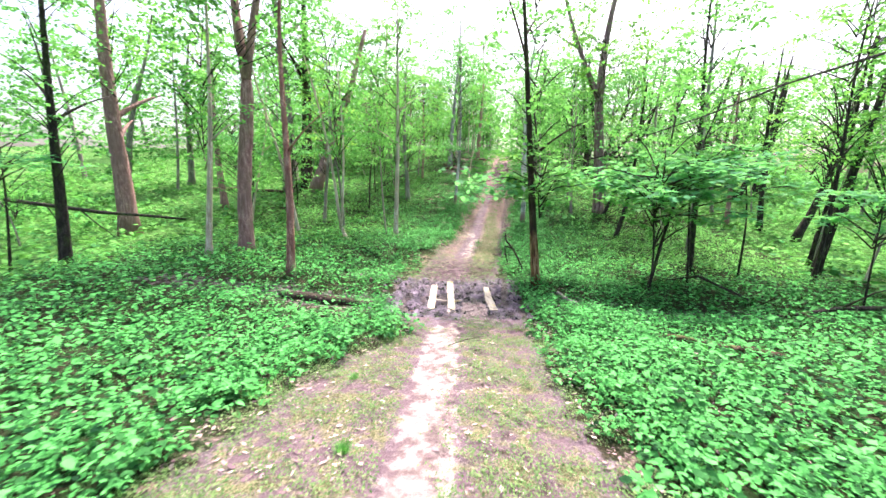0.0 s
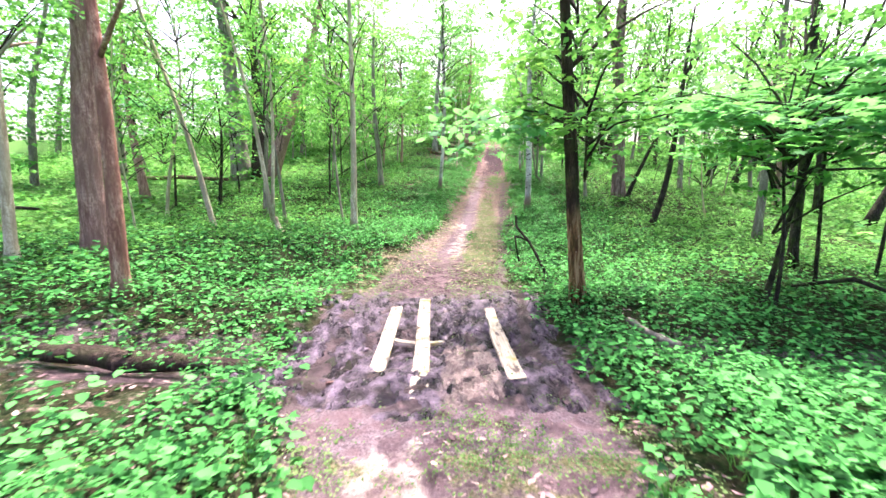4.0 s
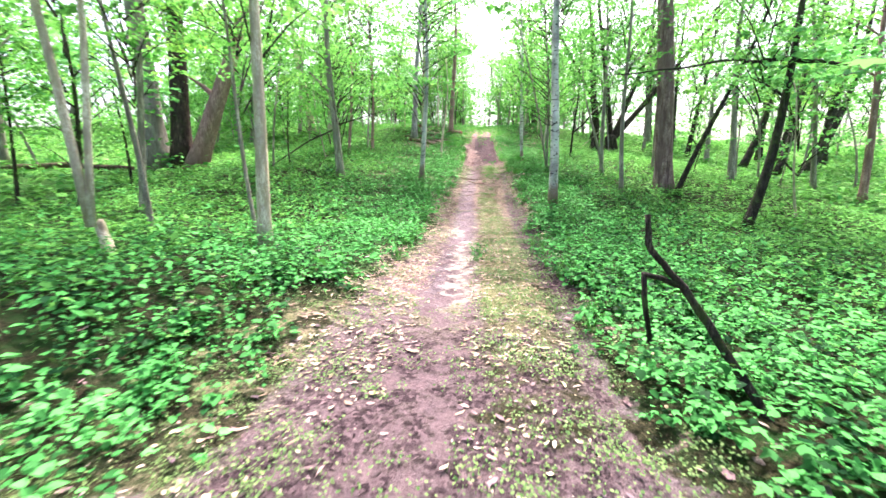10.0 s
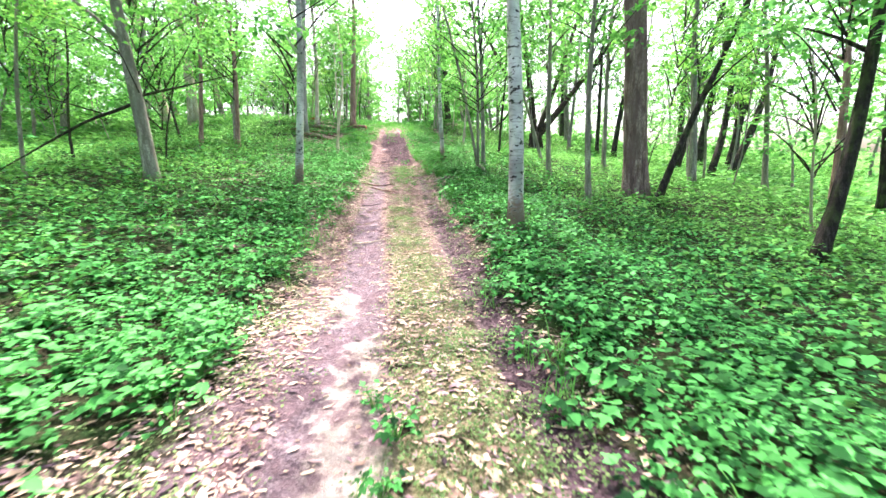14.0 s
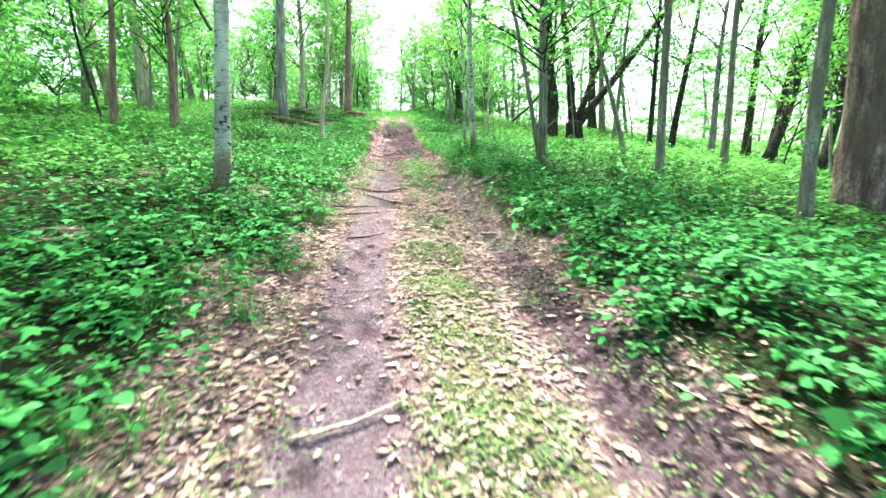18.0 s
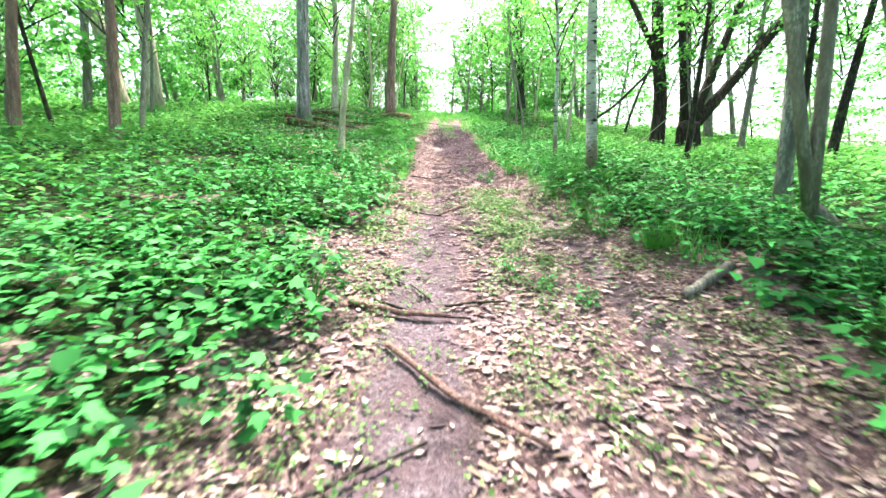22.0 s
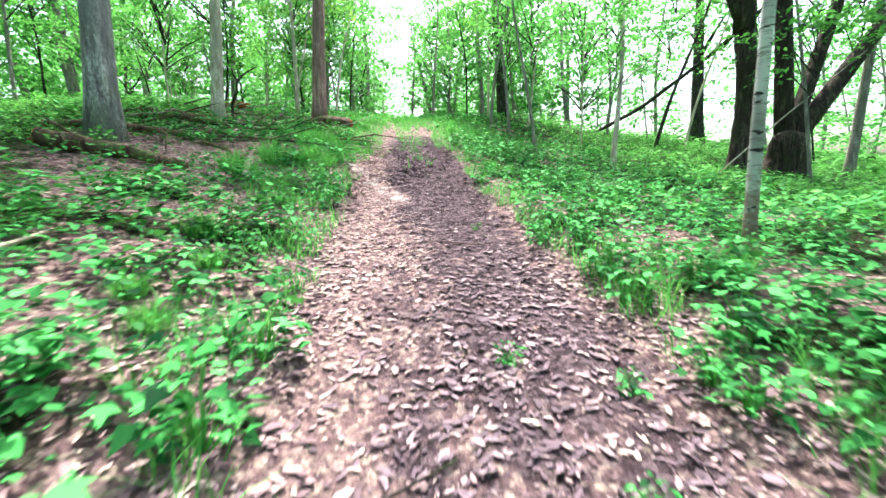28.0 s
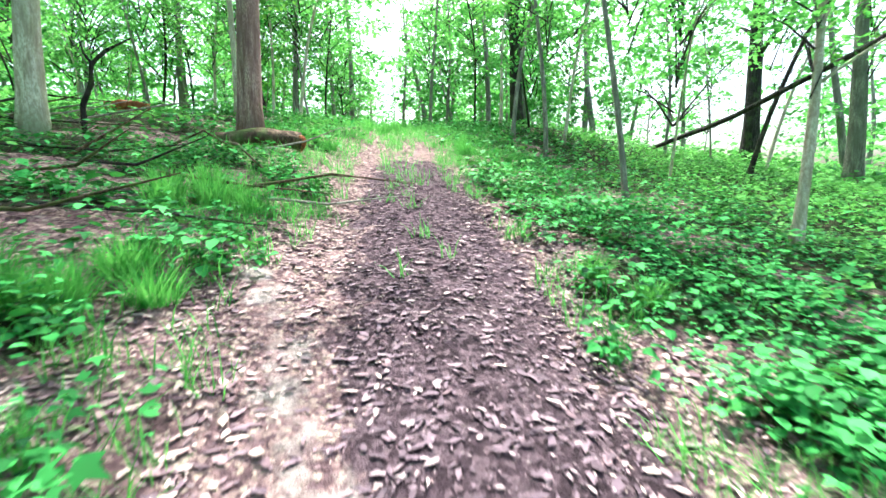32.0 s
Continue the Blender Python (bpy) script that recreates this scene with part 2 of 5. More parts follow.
def ground_material():
    m, nt, b = mat("forest_floor", 0.95, 0.1)
    v = coords(nt)

    def share(key):
        a = nt.nodes.new("ShaderNodeAttribute")
        a.attribute_name = key
        return a.outputs["Fac"]

    big, mid, fine = noise_tex(nt, v, 0.5, 4.0), noise_tex(nt, v, 4.0, 6.0, 0.65), noise_tex(nt, v, 38.0, 5.0, 0.7)
    soil = ramp(nt, fine, [(0.35, (0.012, 0.011, 0.007)), (0.5, (0.032, 0.032, 0.017)), (0.65, (0.085, 0.072, 0.04))])
    soil = blend(nt, ramp(nt, mid, [(0.42, (0, 0, 0)), (0.60, (1, 1, 1))]), soil, (0.014, 0.052, 0.011))
    dirt = ramp(nt, fine, [(0.33, (0.085, 0.060, 0.077)), (0.5, (0.205, 0.153, 0.190)), (0.66, (0.35, 0.278, 0.325))])
    dirt = blend(nt, ramp(nt, mid, [(0.42, (0.8, 0.8, 0.8)), (0.56, (0, 0, 0))]), dirt, (0.18, 0.118, 0.14))
    # pale tone that paints sun patches into the trail colour
    pale = ramp(nt, mid, [(0.40, (0.20, 0.145, 0.15)), (0.5, (0.38, 0.30, 0.295)), (0.62, (0.54, 0.46, 0.44))])
    mud = ramp(nt, calc(nt, "ADD", calc(nt, "MULTIPLY", mid, 0.6), calc(nt, "MULTIPLY", fine, 0.4)), [(0.40, (0.016, 0.010, 0.013)), (0.5, (0.065, 0.042, 0.054)), (0.60, (0.15, 0.105, 0.125))])

    def edge(key, lo=0.35, hi=0.62):
        s = calc(nt, "ADD", share(key), calc(nt, "MULTIPLY", calc(nt, "SUBTRACT", mid, 0.5), 2.0))
        return ramp(nt, s, [(lo, (0, 0, 0)), (hi, (1, 1, 1))])

    cells = node(nt, "ShaderNodeTexVoronoi", Scale=30.0, Randomness=1.0)
    nt.links.new(noise_shift(nt, v), cells.inputs["Vector"])
    sep = nt.nodes.new("ShaderNodeSeparateColor")
    nt.links.new(cells.outputs["Color"], sep.inputs[0])
    chips = ramp(nt, sep.outputs[0], [(0.0, (0.10, 0.058, 0.07)), (0.25, (0.20, 0.12, 0.135)), (0.55, (0.34, 0.215, 0.22)), (0.82, (0.47, 0.33, 0.31)), (1.0, (0.60, 0.47, 0.40))])
    chips = blend(nt, ramp(nt, cells.outputs["Distance"], [(0.42, (0, 0, 0)), (0.66, (0.5, 0.5, 0.5))]), chips, (0.11, 0.065, 0.075))
    sward = ramp(nt, fine, [(0.35, (0.05, 0.14, 0.03)), (0.65, (0.16, 0.36, 0.09))])
    col = blend(nt, edge("dirt"), blend(nt, edge("sward"), soil, sward), dirt)
    col = blend(nt, edge("litter"), col, chips)
    col = blend(nt, edge("pale"), col, pale)
    moss = ramp(nt, fine, [(0.36, (0.07, 0.08, 0.035)), (0.5, (0.20, 0.19, 0.10)), (0.64, (0.34, 0.31, 0.20))])
    col = blend(nt, edge("olive"), col, moss)
    damp = ramp(nt, sep.outputs[0], [(0.0, (0.022, 0.013, 0.020)), (0.5, (0.078, 0.049, 0.066)), (1.0, (0.18, 0.122, 0.148))])
    col = blend(nt, edge("damp"), col, damp)
    wet = edge("mud")
    col = blend(nt, wet, col, mud)
    col = blend(nt, calc(nt, "MULTIPLY", big, 0.25), col, (0.09, 0.07, 0.06))
    nt.links.new(col, b.inputs["Base Color"])
    nt.links.new(ramp(nt, wet, [(0.0, (0.95, 0.95, 0.95)), (1.0, (0.38, 0.38, 0.38))]), b.inputs["Roughness"])
    nt.links.new(calc(nt, "ADD", calc(nt, "MULTIPLY", wet, 0.12), 0.05), b.inputs["Specular IOR Level"])
    bump(nt, b, calc(nt, "ADD", calc(nt, "ADD", fine, calc(nt, "MULTIPLY", mid, 2.0)), calc(nt, "MULTIPLY", sep.outputs[1], 0.4)), 1.0, 0.05)
    return m


GROUND = ground_material()


def mud_material():
    m, nt, b = mat("wet_mud", 0.5, 0.35)
    v = coords(nt)
    mid, fine = noise_tex(nt, coords(nt, (6, 2.2, 6)), 1.0, 7.0, 0.6), noise_tex(nt, v, 45.0, 4.0, 0.7)
    col = ramp(nt, mid, [(0.40, (0.026, 0.018, 0.030)), (0.5, (0.092, 0.065, 0.104)), (0.60, (0.20, 0.150, 0.222))])
    col = blend(nt, ramp(nt, fine, [(0.36, (0.85, 0.85, 0.85)), (0.48, (0, 0, 0))]), col, (0.010, 0.006, 0.008))
    clods = node(nt, "ShaderNodeTexVoronoi", Scale=9.0, Randomness=1.0)
    clods.feature = "DISTANCE_TO_EDGE"
    nt.links.new(noise_shift(nt, coords(nt, (1.0, 0.6, 1.0))), clods.inputs["Vector"])
    broken = ramp(nt, noise_tex(nt, v, 2.6, 3.0), [(0.42, (0, 0, 0)), (0.62, (1, 1, 1))])
    crack = calc(nt, "MULTIPLY", ramp(nt, clods.outputs["Distance"], [(0.0, (0, 0, 0)), (0.16, (1, 1, 1))]), broken)
    col = blend(nt, calc(nt, "MULTIPLY", ramp(nt, clods.outputs["Distance"], [(0.0, (0.8, 0.8, 0.8)), (0.09, (0, 0, 0))]), broken), col, (0.012, 0.008, 0.012))
    # low mud goes darker: wet troughs, and crevice shade painted along with them
    w = nt.nodes.new("ShaderNodeAttribute")
    w.attribute_name = "wet"
    col = blend(nt, ramp(nt, w.outputs["Fac"], [(0.45, (0, 0, 0)), (0.8, (0.9, 0.9, 0.9))]), col, (0.014, 0.008, 0.012))
    d = nt.nodes.new("ShaderNodeAttribute")
    d.attribute_name = "dry"
    crust = ramp(nt, calc(nt, "ADD", d.outputs["Fac"], calc(nt, "MULTIPLY", calc(nt, "SUBTRACT", mid, 0.5), 2.2)), [(0.3, (0, 0, 0)), (0.6, (1, 1, 1))])
    col = blend(nt, crust, col, ramp(nt, fine, [(0.35, (0.13, 0.088, 0.092)), (0.6, (0.31, 0.235, 0.235))]))
    nt.links.new(col, b.inputs["Base Color"])
    nt.links.new(ramp(nt, mid, [(0.4, (0.22, 0.22, 0.22)), (0.6, (0.55, 0.55, 0.55))]), b.inputs["Roughness"])
    bump(nt, b, calc(nt, "ADD", calc(nt, "ADD", calc(nt, "MULTIPLY", fine, 0.6), calc(nt, "MULTIPLY", mid, 1.2)), calc(nt, "MULTIPLY", crack, 0.6)), 1.0, 0.07)
    return m


MUD = mud_material()


def plank_material():
    m, nt, b = mat("weathered_plank", 0.8, 0.2)
    v = coords(nt, (30, 1.5, 30))
    g = noise_tex(nt, v, 1.2, 6.0, 0.65)
    p = noise_tex(nt, coords(nt), 2.4, 5.0)
    col = ramp(nt, g, [(0.33, (0.20, 0.155, 0.13)), (0.45, (0.38, 0.32, 0.27)), (0.62, (0.47, 0.42, 0.36))])
    col = blend(nt, ramp(nt, p, [(0.54, (0, 0, 0)), (0.62, (1, 1, 1))]), col, (0.30, 0.25, 0.08))
    q = noise_tex(nt, coords(nt, (6, 2, 6)), 1.7, 5.0, 0.7)
    col = blend(nt, ramp(nt, q, [(0.55, (0, 0, 0)), (0.62, (1, 1, 1))]), col, (0.12, 0.085, 0.08))
    nt.links.new(col, b.inputs["Base Color"])
    bump(nt, b, g, 0.5, 0.01)
    return m


PLANK = plank_material()


def water_material():
    m, nt, b = mat("puddle_water", 0.12, 0.4)
    b.inputs["Base Color"].default_value = (0.022, 0.014, 0.019, 1)
    bump(nt, b, noise_tex(nt, coords(nt), 6.0, 2.0), 0.06, 0.02)
    return m


WATER = water_material()

# ---- the lie of the land: along the trail its middle, its height, and the slopes of both sides ----
KY = [-8, 0, 3, 6, 8.5, 11, 13, 16, 19, 22, 26, 30, 35, 40, 46, 55, 75]
TX = [-0.4, 0.0, 0.2, 0.32, 0.45, 0.45, 0.8, 1.35, 1.82, 2.36, 2.95, 3.71, 4.55, 5.27, 6.3, 7.96, 11.57]
TZ = [1.6, 0.95, 0.48, 0.21, 0.02, -0.10, -0.07, 0.18, 0.325, 0.557, 1.262, 2.036, 2.987, 4.122, 5.712, 7.917, 8.4]
TL = [-0.04, -0.04, -0.03, 0.0, 0.06, 0.13, 0.15, 0.12, 0.09, 0.09, 0.11, 0.14, 0.16, 0.13, 0.14, 0.05, 0.0]
TR = [0.0, -0.01, -0.025, -0.045, -0.06, -0.057, -0.053, -0.055, -0.04, -0.006, 0.04, 0.09, 0.09, -0.02, -0.07, -0.03, 0.0]

# low banks and hollows beside the trail: offset from its middle, place along it, half widths, rise
BANKS = ((2.7, 11.2, 1.2, 2.0, 0.25), (2.2, 22.6, 1.3, 4.0, 0.33), (2.1, 34.0, 1.3, 4.0, 0.15), (5.5, 55.0, 3.0, 5.0, 0.35), (-2.9, 14.0, 1.5, 1.8, -0.28), (-3.2, 9.6, 1.6, 0.6, -0.12))
# places where herbs stand thin: x, y, half widths, share taken away
CLEARINGS = ((3.2, 42.8, 0.9, 0.5, 0.85), (2.4, 37.0, 0.8, 0.8, 0.85), (1.2, 40.6, 1.6, 0.7, 0.9), (2.1, 41.6, 0.9, 0.7, 0.75), (4.2, 46.7, 1.1, 0.7, 0.85), (6.75, 40.85, 0.3, 0.3, 0.85), (7.3, 42.6, 0.5, 0.4, 0.7), (6.9, 37.1, 0.6, 0.6, 0.75),
             (10.2, 44.6, 1.6, 0.8, 0.6), (5.1, 6.7, 0.9, 0.7, 0.6), (3.4, 10.4, 0.45, 0.9, 0.95), (-2.7, 9.0, 1.6, 0.85, 0.97), (-2.6, 10.7, 0.9, 0.5, 0.6), (-0.6, 18.1, 1.0, 0.8, 0.5), (5.35, 29.7, 0.5, 0.4, 0.9))


def spline(y, ky, kv):
    """Cubic Hermite through the knots, flat slopes limited, constant slope past the ends."""
    ky, kv = np.asarray(ky, float), np.asarray(kv, float)
    y = np.clip(np.asarray(y, float), ky[0], ky[-1])
    s = np.diff(kv) / np.diff(ky)
    m = np.concatenate([[s[0]], (s[1:] + s[:-1]) / 2, [0.0]])
    i = np.clip(np.searchsorted(ky, y, side="right") - 1, 0, len(ky) - 2)
    h = ky[i + 1] - ky[i]
    f = (y - ky[i]) / h
    return ((2 * f**3 - 3 * f**2 + 1) * kv[i] + (f**3 - 2 * f**2 + f) * h * m[i] + (3 * f**2 - 2 * f**3) * kv[i + 1] + (f**3 - f**2) * h * m[i + 1])


def wave(x, y, seed, size):
    """Smooth wandering value in about -1..1."""
    r = np.random.RandomState(seed)
    out = 0
    for k in range(5):
        a, p, w = r.uniform(0, 6.28), r.uniform(0, 6.28), (1 + 0.5 * k) * 6.28 / size
        out = out + np.sin((x * np.cos(a) + y * np.sin(a)) * w + p) / (1 + 0.4 * k)
    return out / 2.2


def step(a, b, v):
    f = np.clip((v - a) / (b - a), 0, 1)
    return f * f * (3 - 2 * f)


def trail_x(y):
    y = np.asarray(y, float)
    return spline(y, KY, TX) + np.where(y > 75, 0.18 * (y - 75), 0)


def ditch(x, y):
    """0..1 along the ditch that crosses the trail under the planks."""
    mid = 10.6 - 0.02 * (x - 0.5) ** 2 * (x < 0.5) - 0.06 * (x - 0.5) * (x > 0.5) + 0.25 * np.sin(x * 0.9)
    return np.exp(-(((y - mid) / 0.75) ** 2)) * np.exp(-((x / 13) ** 2))


def half_widths(y):
    left = np.interp(y, [-5, 3, 5.4, 6.5, 7.5, 9, 12, 14.6, 17.5, 20, 23, 26, 29, 35, 38, 60], [2.5, 2.4, 2.0, 1.5, 0.9, 1.5, 1.8, 1.75, 1.55, 1.3, 1.35, 1.2, 1.1, 1.15, 1.1, 1.0]) * (1 - 0.6 * step(48, 54, y))
    right = np.interp(y, [-5, 3, 5, 9, 12, 14, 17, 22, 26, 29, 33, 37, 60], [1.35, 1.3, 1.2, 1.45, 1.2, 0.95, 0.92, 1.0, 1.15, 1.35, 1.15, 1.1, 1.0]) * (1 - 0.6 * step(48, 54, y))
    return left, right


def land(x, y, fine=True, sunk=1.0):
    x, y = np.asarray(x, float), np.asarray(y, float)
    u = x - trail_x(y)
    vl, vr = np.maximum(-u - 0.9, 0), np.maximum(u - 0.9, 0)
    z = spline(y, KY, TZ)
    z = z + spline(y, KY, TL) * vl * np.exp(-((vl / 9) ** 2)) + spline(y, KY, TR) * vr * np.exp(-((vr / 9) ** 2))
    z = z - 25 * np.tanh(np.maximum(vr - 6, 0) / 25) * np.interp(y, [10, 18, 45, 52], [0.02, 0.07, 0.07, 0.10])
    for pu, py, wu, wy, rise in BANKS:
        z = z + rise * np.exp(-(((u - pu) / wu) ** 2) - ((y - py) / wy) ** 2)
    near = np.exp(-((u / 2.6) ** 2))
    z = z - 0.28 * ditch(x, y) * (1 - 0.45 * np.exp(-(((x - 0.5) / 1.6) ** 2)))
    z = z + 0.09 * wave(x, y, 3, 9.0) * (1 - near) + 0.03 * wave(x, y, 4, 2.6) * (1 - 0.5 * near)
    if fine:
        left, right = half_widths(y)
        rut = np.exp(-(((u + 0.57) / 0.3) ** 2)) + np.exp(-(((u - 0.84) / 0.27) ** 2))
        z = z - 0.055 * rut * step(13, 17, y) - 0.03 * rut * (y < 8)
        muddy = step(8.4, 9.2, y) * (1 - step(13.2, 14.6, y)) * np.exp(-((u / 2.0) ** 4))
        muddy = muddy * sunk
        z = z + muddy * (0.035 * wave(x, y, 9, 0.9) + 0.022 * wave(x, y, 10, 0.35) + 0.05 * np.sin((u + 0.1 * y) * 9.0 + 0.8 * wave(x, y, 12, 1.5)) * np.exp(-(((u + 1.3) / 0.6) ** 2)) + 0.05 * np.sin(u * 11) * np.exp(-(((u - 1.35) / 0.35) ** 2)))
        z = z - 0.10 * np.exp(-(((x - 1.56) / 0.2) ** 2) - ((y - 10.4) / 0.5) ** 2) - 0.10 * np.exp(-(((x + 0.95) / 0.3) ** 2) - ((y - 9.75) / 0.55) ** 2)
        z = z + 0.012 * wave(x, y, 11, 0.5)
        z = z + 0.05 * step(0, 0.7, -u - left) + 0.05 * step(0, 0.7, u - right)
    return z


def height(x, y):
    return float(land(x, y))


def mesh_of(name, verts, faces, material, smooth=True):
    """A mesh from arrays: all faces have the same number of corners."""
    verts, faces = np.asarray(verts, np.float32), np.asarray(faces, np.int32)
    me = bpy.data.meshes.new(name)
    n, k = faces.shape
    me.vertices.add(len(verts))
    me.vertices.foreach_set("co", verts.ravel())
    me.loops.add(n * k)
    me.loops.foreach_set("vertex_index", faces.ravel())
    me.polygons.add(n)
    me.polygons.foreach_set("loop_start", np.arange(0, n * k, k, dtype=np.int32))
    me.polygons.foreach_set("loop_total", np.full(n, k, np.int32))
    me.polygons.foreach_set("use_smooth", np.full(n, smooth))
    me.materials.append(material)
    me.update(calc_edges=True)
    return me


def grid_lines(fine, reach, first, grow):
    out, s = [0.0], first
    while out[-1] < reach:
        if out[-1] > fine:
            s *= grow
        out.append(out[-1] + s)
    return np.array(out)


def cover(x, y):
    """How thickly herbs stand at a place, 0..1."""
    u = x - trail_x(y)
    left, right = half_widths(y)
    d = np.where(u < 0, -u - left, u - right) + 0.22 * wave(x, y, 21, 1.6) - 0.05
    c = step(-0.05, 0.5, d)
    open_left = step(21, 26, y) * (u < 0) * step(0.2, 0.8, wave(x, y, 22, 2.6) + 0.25 * step(33, 36, y) + 0.45 * step(37.5, 40.0, y) - 0.25) * (1 - step(5.0, 8.0, -u))
    open_right = step(31, 36, y) * (u > 0) * step(-0.1, 0.6, wave(x, y, 23, 2.4) - 0.1 * step(36, 39, y)) * (1 - step(4, 7, u)) * 0.65
    wash = step(11.5, 12.5, y) * (1 - step(15.8, 17, y)) * (u < 0) * (1 - step(2.9, 4.0, -u)) * step(-0.45, 0.15, wave(x, y, 24, 1.8) + 0.1)
    c = c * (1 - 0.85 * open_left) * (1 - 0.85 * open_right) * (1 - 0.6 * wash)
    for px, py, wx, wy, share in CLEARINGS:
        c = c * (1 - share * np.exp(-(((x - px) / wx) ** 2) - ((y - py) / wy) ** 2))
    strip = np.exp(-(((y - 12.75 - 0.45 * (u + 2.9)) / 0.42) ** 2) - ((u + 2.9) / 0.9) ** 2)
    return c * (1 - 0.9 * strip) * (1 - np.clip(ditch(x, y) * 1.3, 0, 1) * np.where(u > 1.9, 0.15, np.where(np.abs(u) < 1.8, 0.9, 0.45)))


def sun_strip(u, x, y):
    """0..1 on a strip near the trail's top where sunlight is painted as pale ground."""
    mid = -0.57 - 0.37 * (y - 40.8) + 0.06 * wave(x, y, 71, 1.3)
    return np.exp(-(((u - mid) / 0.17) ** 2)) * step(39.6, 40.4, y) * (1 - step(42.4, 43.2, y))


def make_ground():
    side = grid_lines(2.4, 260, 0.10, 1.10)
    u = np.concatenate([-side[:0:-1], side])
    ahead = grid_lines(57, 260, 0.13, 1.08)
    back = grid_lines(1.5, 160, 0.12, 1.12)
    y = np.concatenate([-back[:0:-1], ahead])
    U, Y = np.meshgrid(u, y)
    X = trail_x(Y) + U
    Z = land(X, Y)
    nu, ny = len(u), len(y)
    idx = np.arange(nu * ny).reshape(ny, nu)
    faces = np.stack([idx[:-1, :-1], idx[:-1, 1:], idx[1:, 1:], idx[1:, :-1]], -1).reshape(-1, 4)
    me = mesh_of("ground", np.stack([X, Y, Z], -1).reshape(-1, 3), faces, GROUND)
    left, right = half_widths(Y)
    inside = np.minimum(step(-0.35, 0.35, U + left), step(-0.35, 0.35, right - U))
    crown = np.exp(-(((U - np.interp(Y, [20, 24], [0.32, 0.17])) / np.interp(Y, [20, 24], [0.5, 0.34])) ** 4)) * np.where(Y > 13.5, 0.7, 0.3) * (Y < 33)
    dirt = inside * (1 - crown)
    mud = step(8.2, 9.2, Y) * (1 - step(12.3, 13.6, Y)) * step(-0.2, 0.5, U + 2.0) * step(-0.2, 0.5, 1.75 - U) * 0.95
    mud = np.maximum(mud, 0.9 * np.exp(-(((Y - 10.4) / 0.6) ** 2)) * (np.abs(U) < 9) * 0.6)
    mud = np.maximum(mud, 0.95 * np.exp(-(((Y - 9.4) / 0.5) ** 2) - ((U + 3.0) / 1.5) ** 4))
    mud = np.maximum(mud, 0.95 * np.exp(-(((Y - 12.85 - 0.45 * (U + 2.9)) / 0.28) ** 2) - ((U + 2.9) / 0.85) ** 2))
    # sun patches on the left rut, painted as paler ground
    pale = 0.86 * np.exp(-(((U + 0.38) / 0.33) ** 4)) * np.maximum((Y > -3) * (1 - step(7.4, 8.6, Y)), 0.72 * step(15.5, 16.5, Y) * (1 - step(20.0, 21.0, Y)))
    pale = np.maximum(pale, 0.1 * np.exp(-(((U - 0.1) / 0.7) ** 2)) * step(12.4, 13.0, Y) * (1 - step(15.0, 16.0, Y)))
    rut = np.exp(-(((U + 0.57) / 0.33) ** 4)) + 0.8 * np.exp(-(((U - 0.97) / 0.17) ** 4))
    litter = step(20, 26, Y) * np.exp(-((U / 5.5) ** 4)) * (1 - np.clip(rut, 0, 1) * (0.85 - 0.7 * step(30, 36, Y)))
    litter = np.maximum(litter, 0.6 * inside * step(14, 17, Y) * (1 - np.clip(rut, 0, 1)))
    litter = np.maximum(litter, 0.35 * inside * (Y < 8) * (1 - pale))
    bare = 1 - cover(X, Y)
    litter = litter * np.maximum(inside, np.clip(0.25 + 1.2 * bare, 0, 1))
    litter = np.maximum(litter, 0.5 * (np.abs(U) < 4) * (1 - inside) * (1 - mud) * bare)
    damp = 0.78 * np.exp(-(((U - 0.99) / 0.28) ** 2)) * step(14.8, 16.5, Y) * (1 - step(25.0, 28.5, Y))
    damp = np.maximum(damp, np.interp(Y, [37, 40], [0.7, 0.95]) * np.exp(-(((U - np.interp(Y, [38, 40.5], [0.42, 0.27])) / np.interp(Y, [38, 40.5], [0.64, 0.92])) ** 4)) * step(33, 36, Y) * (1 - step(46, 49, Y)))
    damp = np.maximum(damp, 0.5 * np.exp(-(((U + 0.3) / 0.42) ** 4)) * step(29, 31, Y) * (1 - step(37, 40, Y)))
    damp = np.maximum(damp, 0.55 * inside * step(12.2, 13.2, Y) * (1 - step(14.8, 16.5, Y)))
    olive = np.exp(-(((U - np.interp(Y, [20, 24], [0.32, 0.17])) / np.interp(Y, [20, 24], [0.5, 0.36])) ** 4)) * np.interp(Y, [13, 16], [0.42, 0.75]) * step(12.8, 14.0, Y) * (1 - step(25, 29, Y))
    olive = np.maximum(olive, 0.42 * inside * step(12.6, 13.4, Y) * (1 - step(15.5, 17, Y)))
    olive = np.maximum(olive, inside * (Y < 8) * 0.45 * (1 - pale))
    olive = np.maximum(olive, 0.36 * (U < -0.9) * step(12.2, 13.0, Y) * (1 - step(15.5, 18, Y)) * (1 - step(2.6, 3.6, -U)))
    # sunlit strip near the top, put into the ground colour
    pale = np.maximum(pale, 0.66 * sun_strip(U, X, Y))
    pale = np.maximum(pale, 0.95 * np.exp(-(((U + 0.75) / 0.3) ** 2) - ((Y - 21.3) / 0.5) ** 2))
    damp = damp * (1 - np.clip(1.4 * sun_strip(U, X, Y), 0, 1))
    sward = np.maximum(0.95 * step(8, 20, np.abs(U)), np.maximum(step(54, 62, Y), step(6, 12, -Y))) * (np.abs(U) > 1.6)
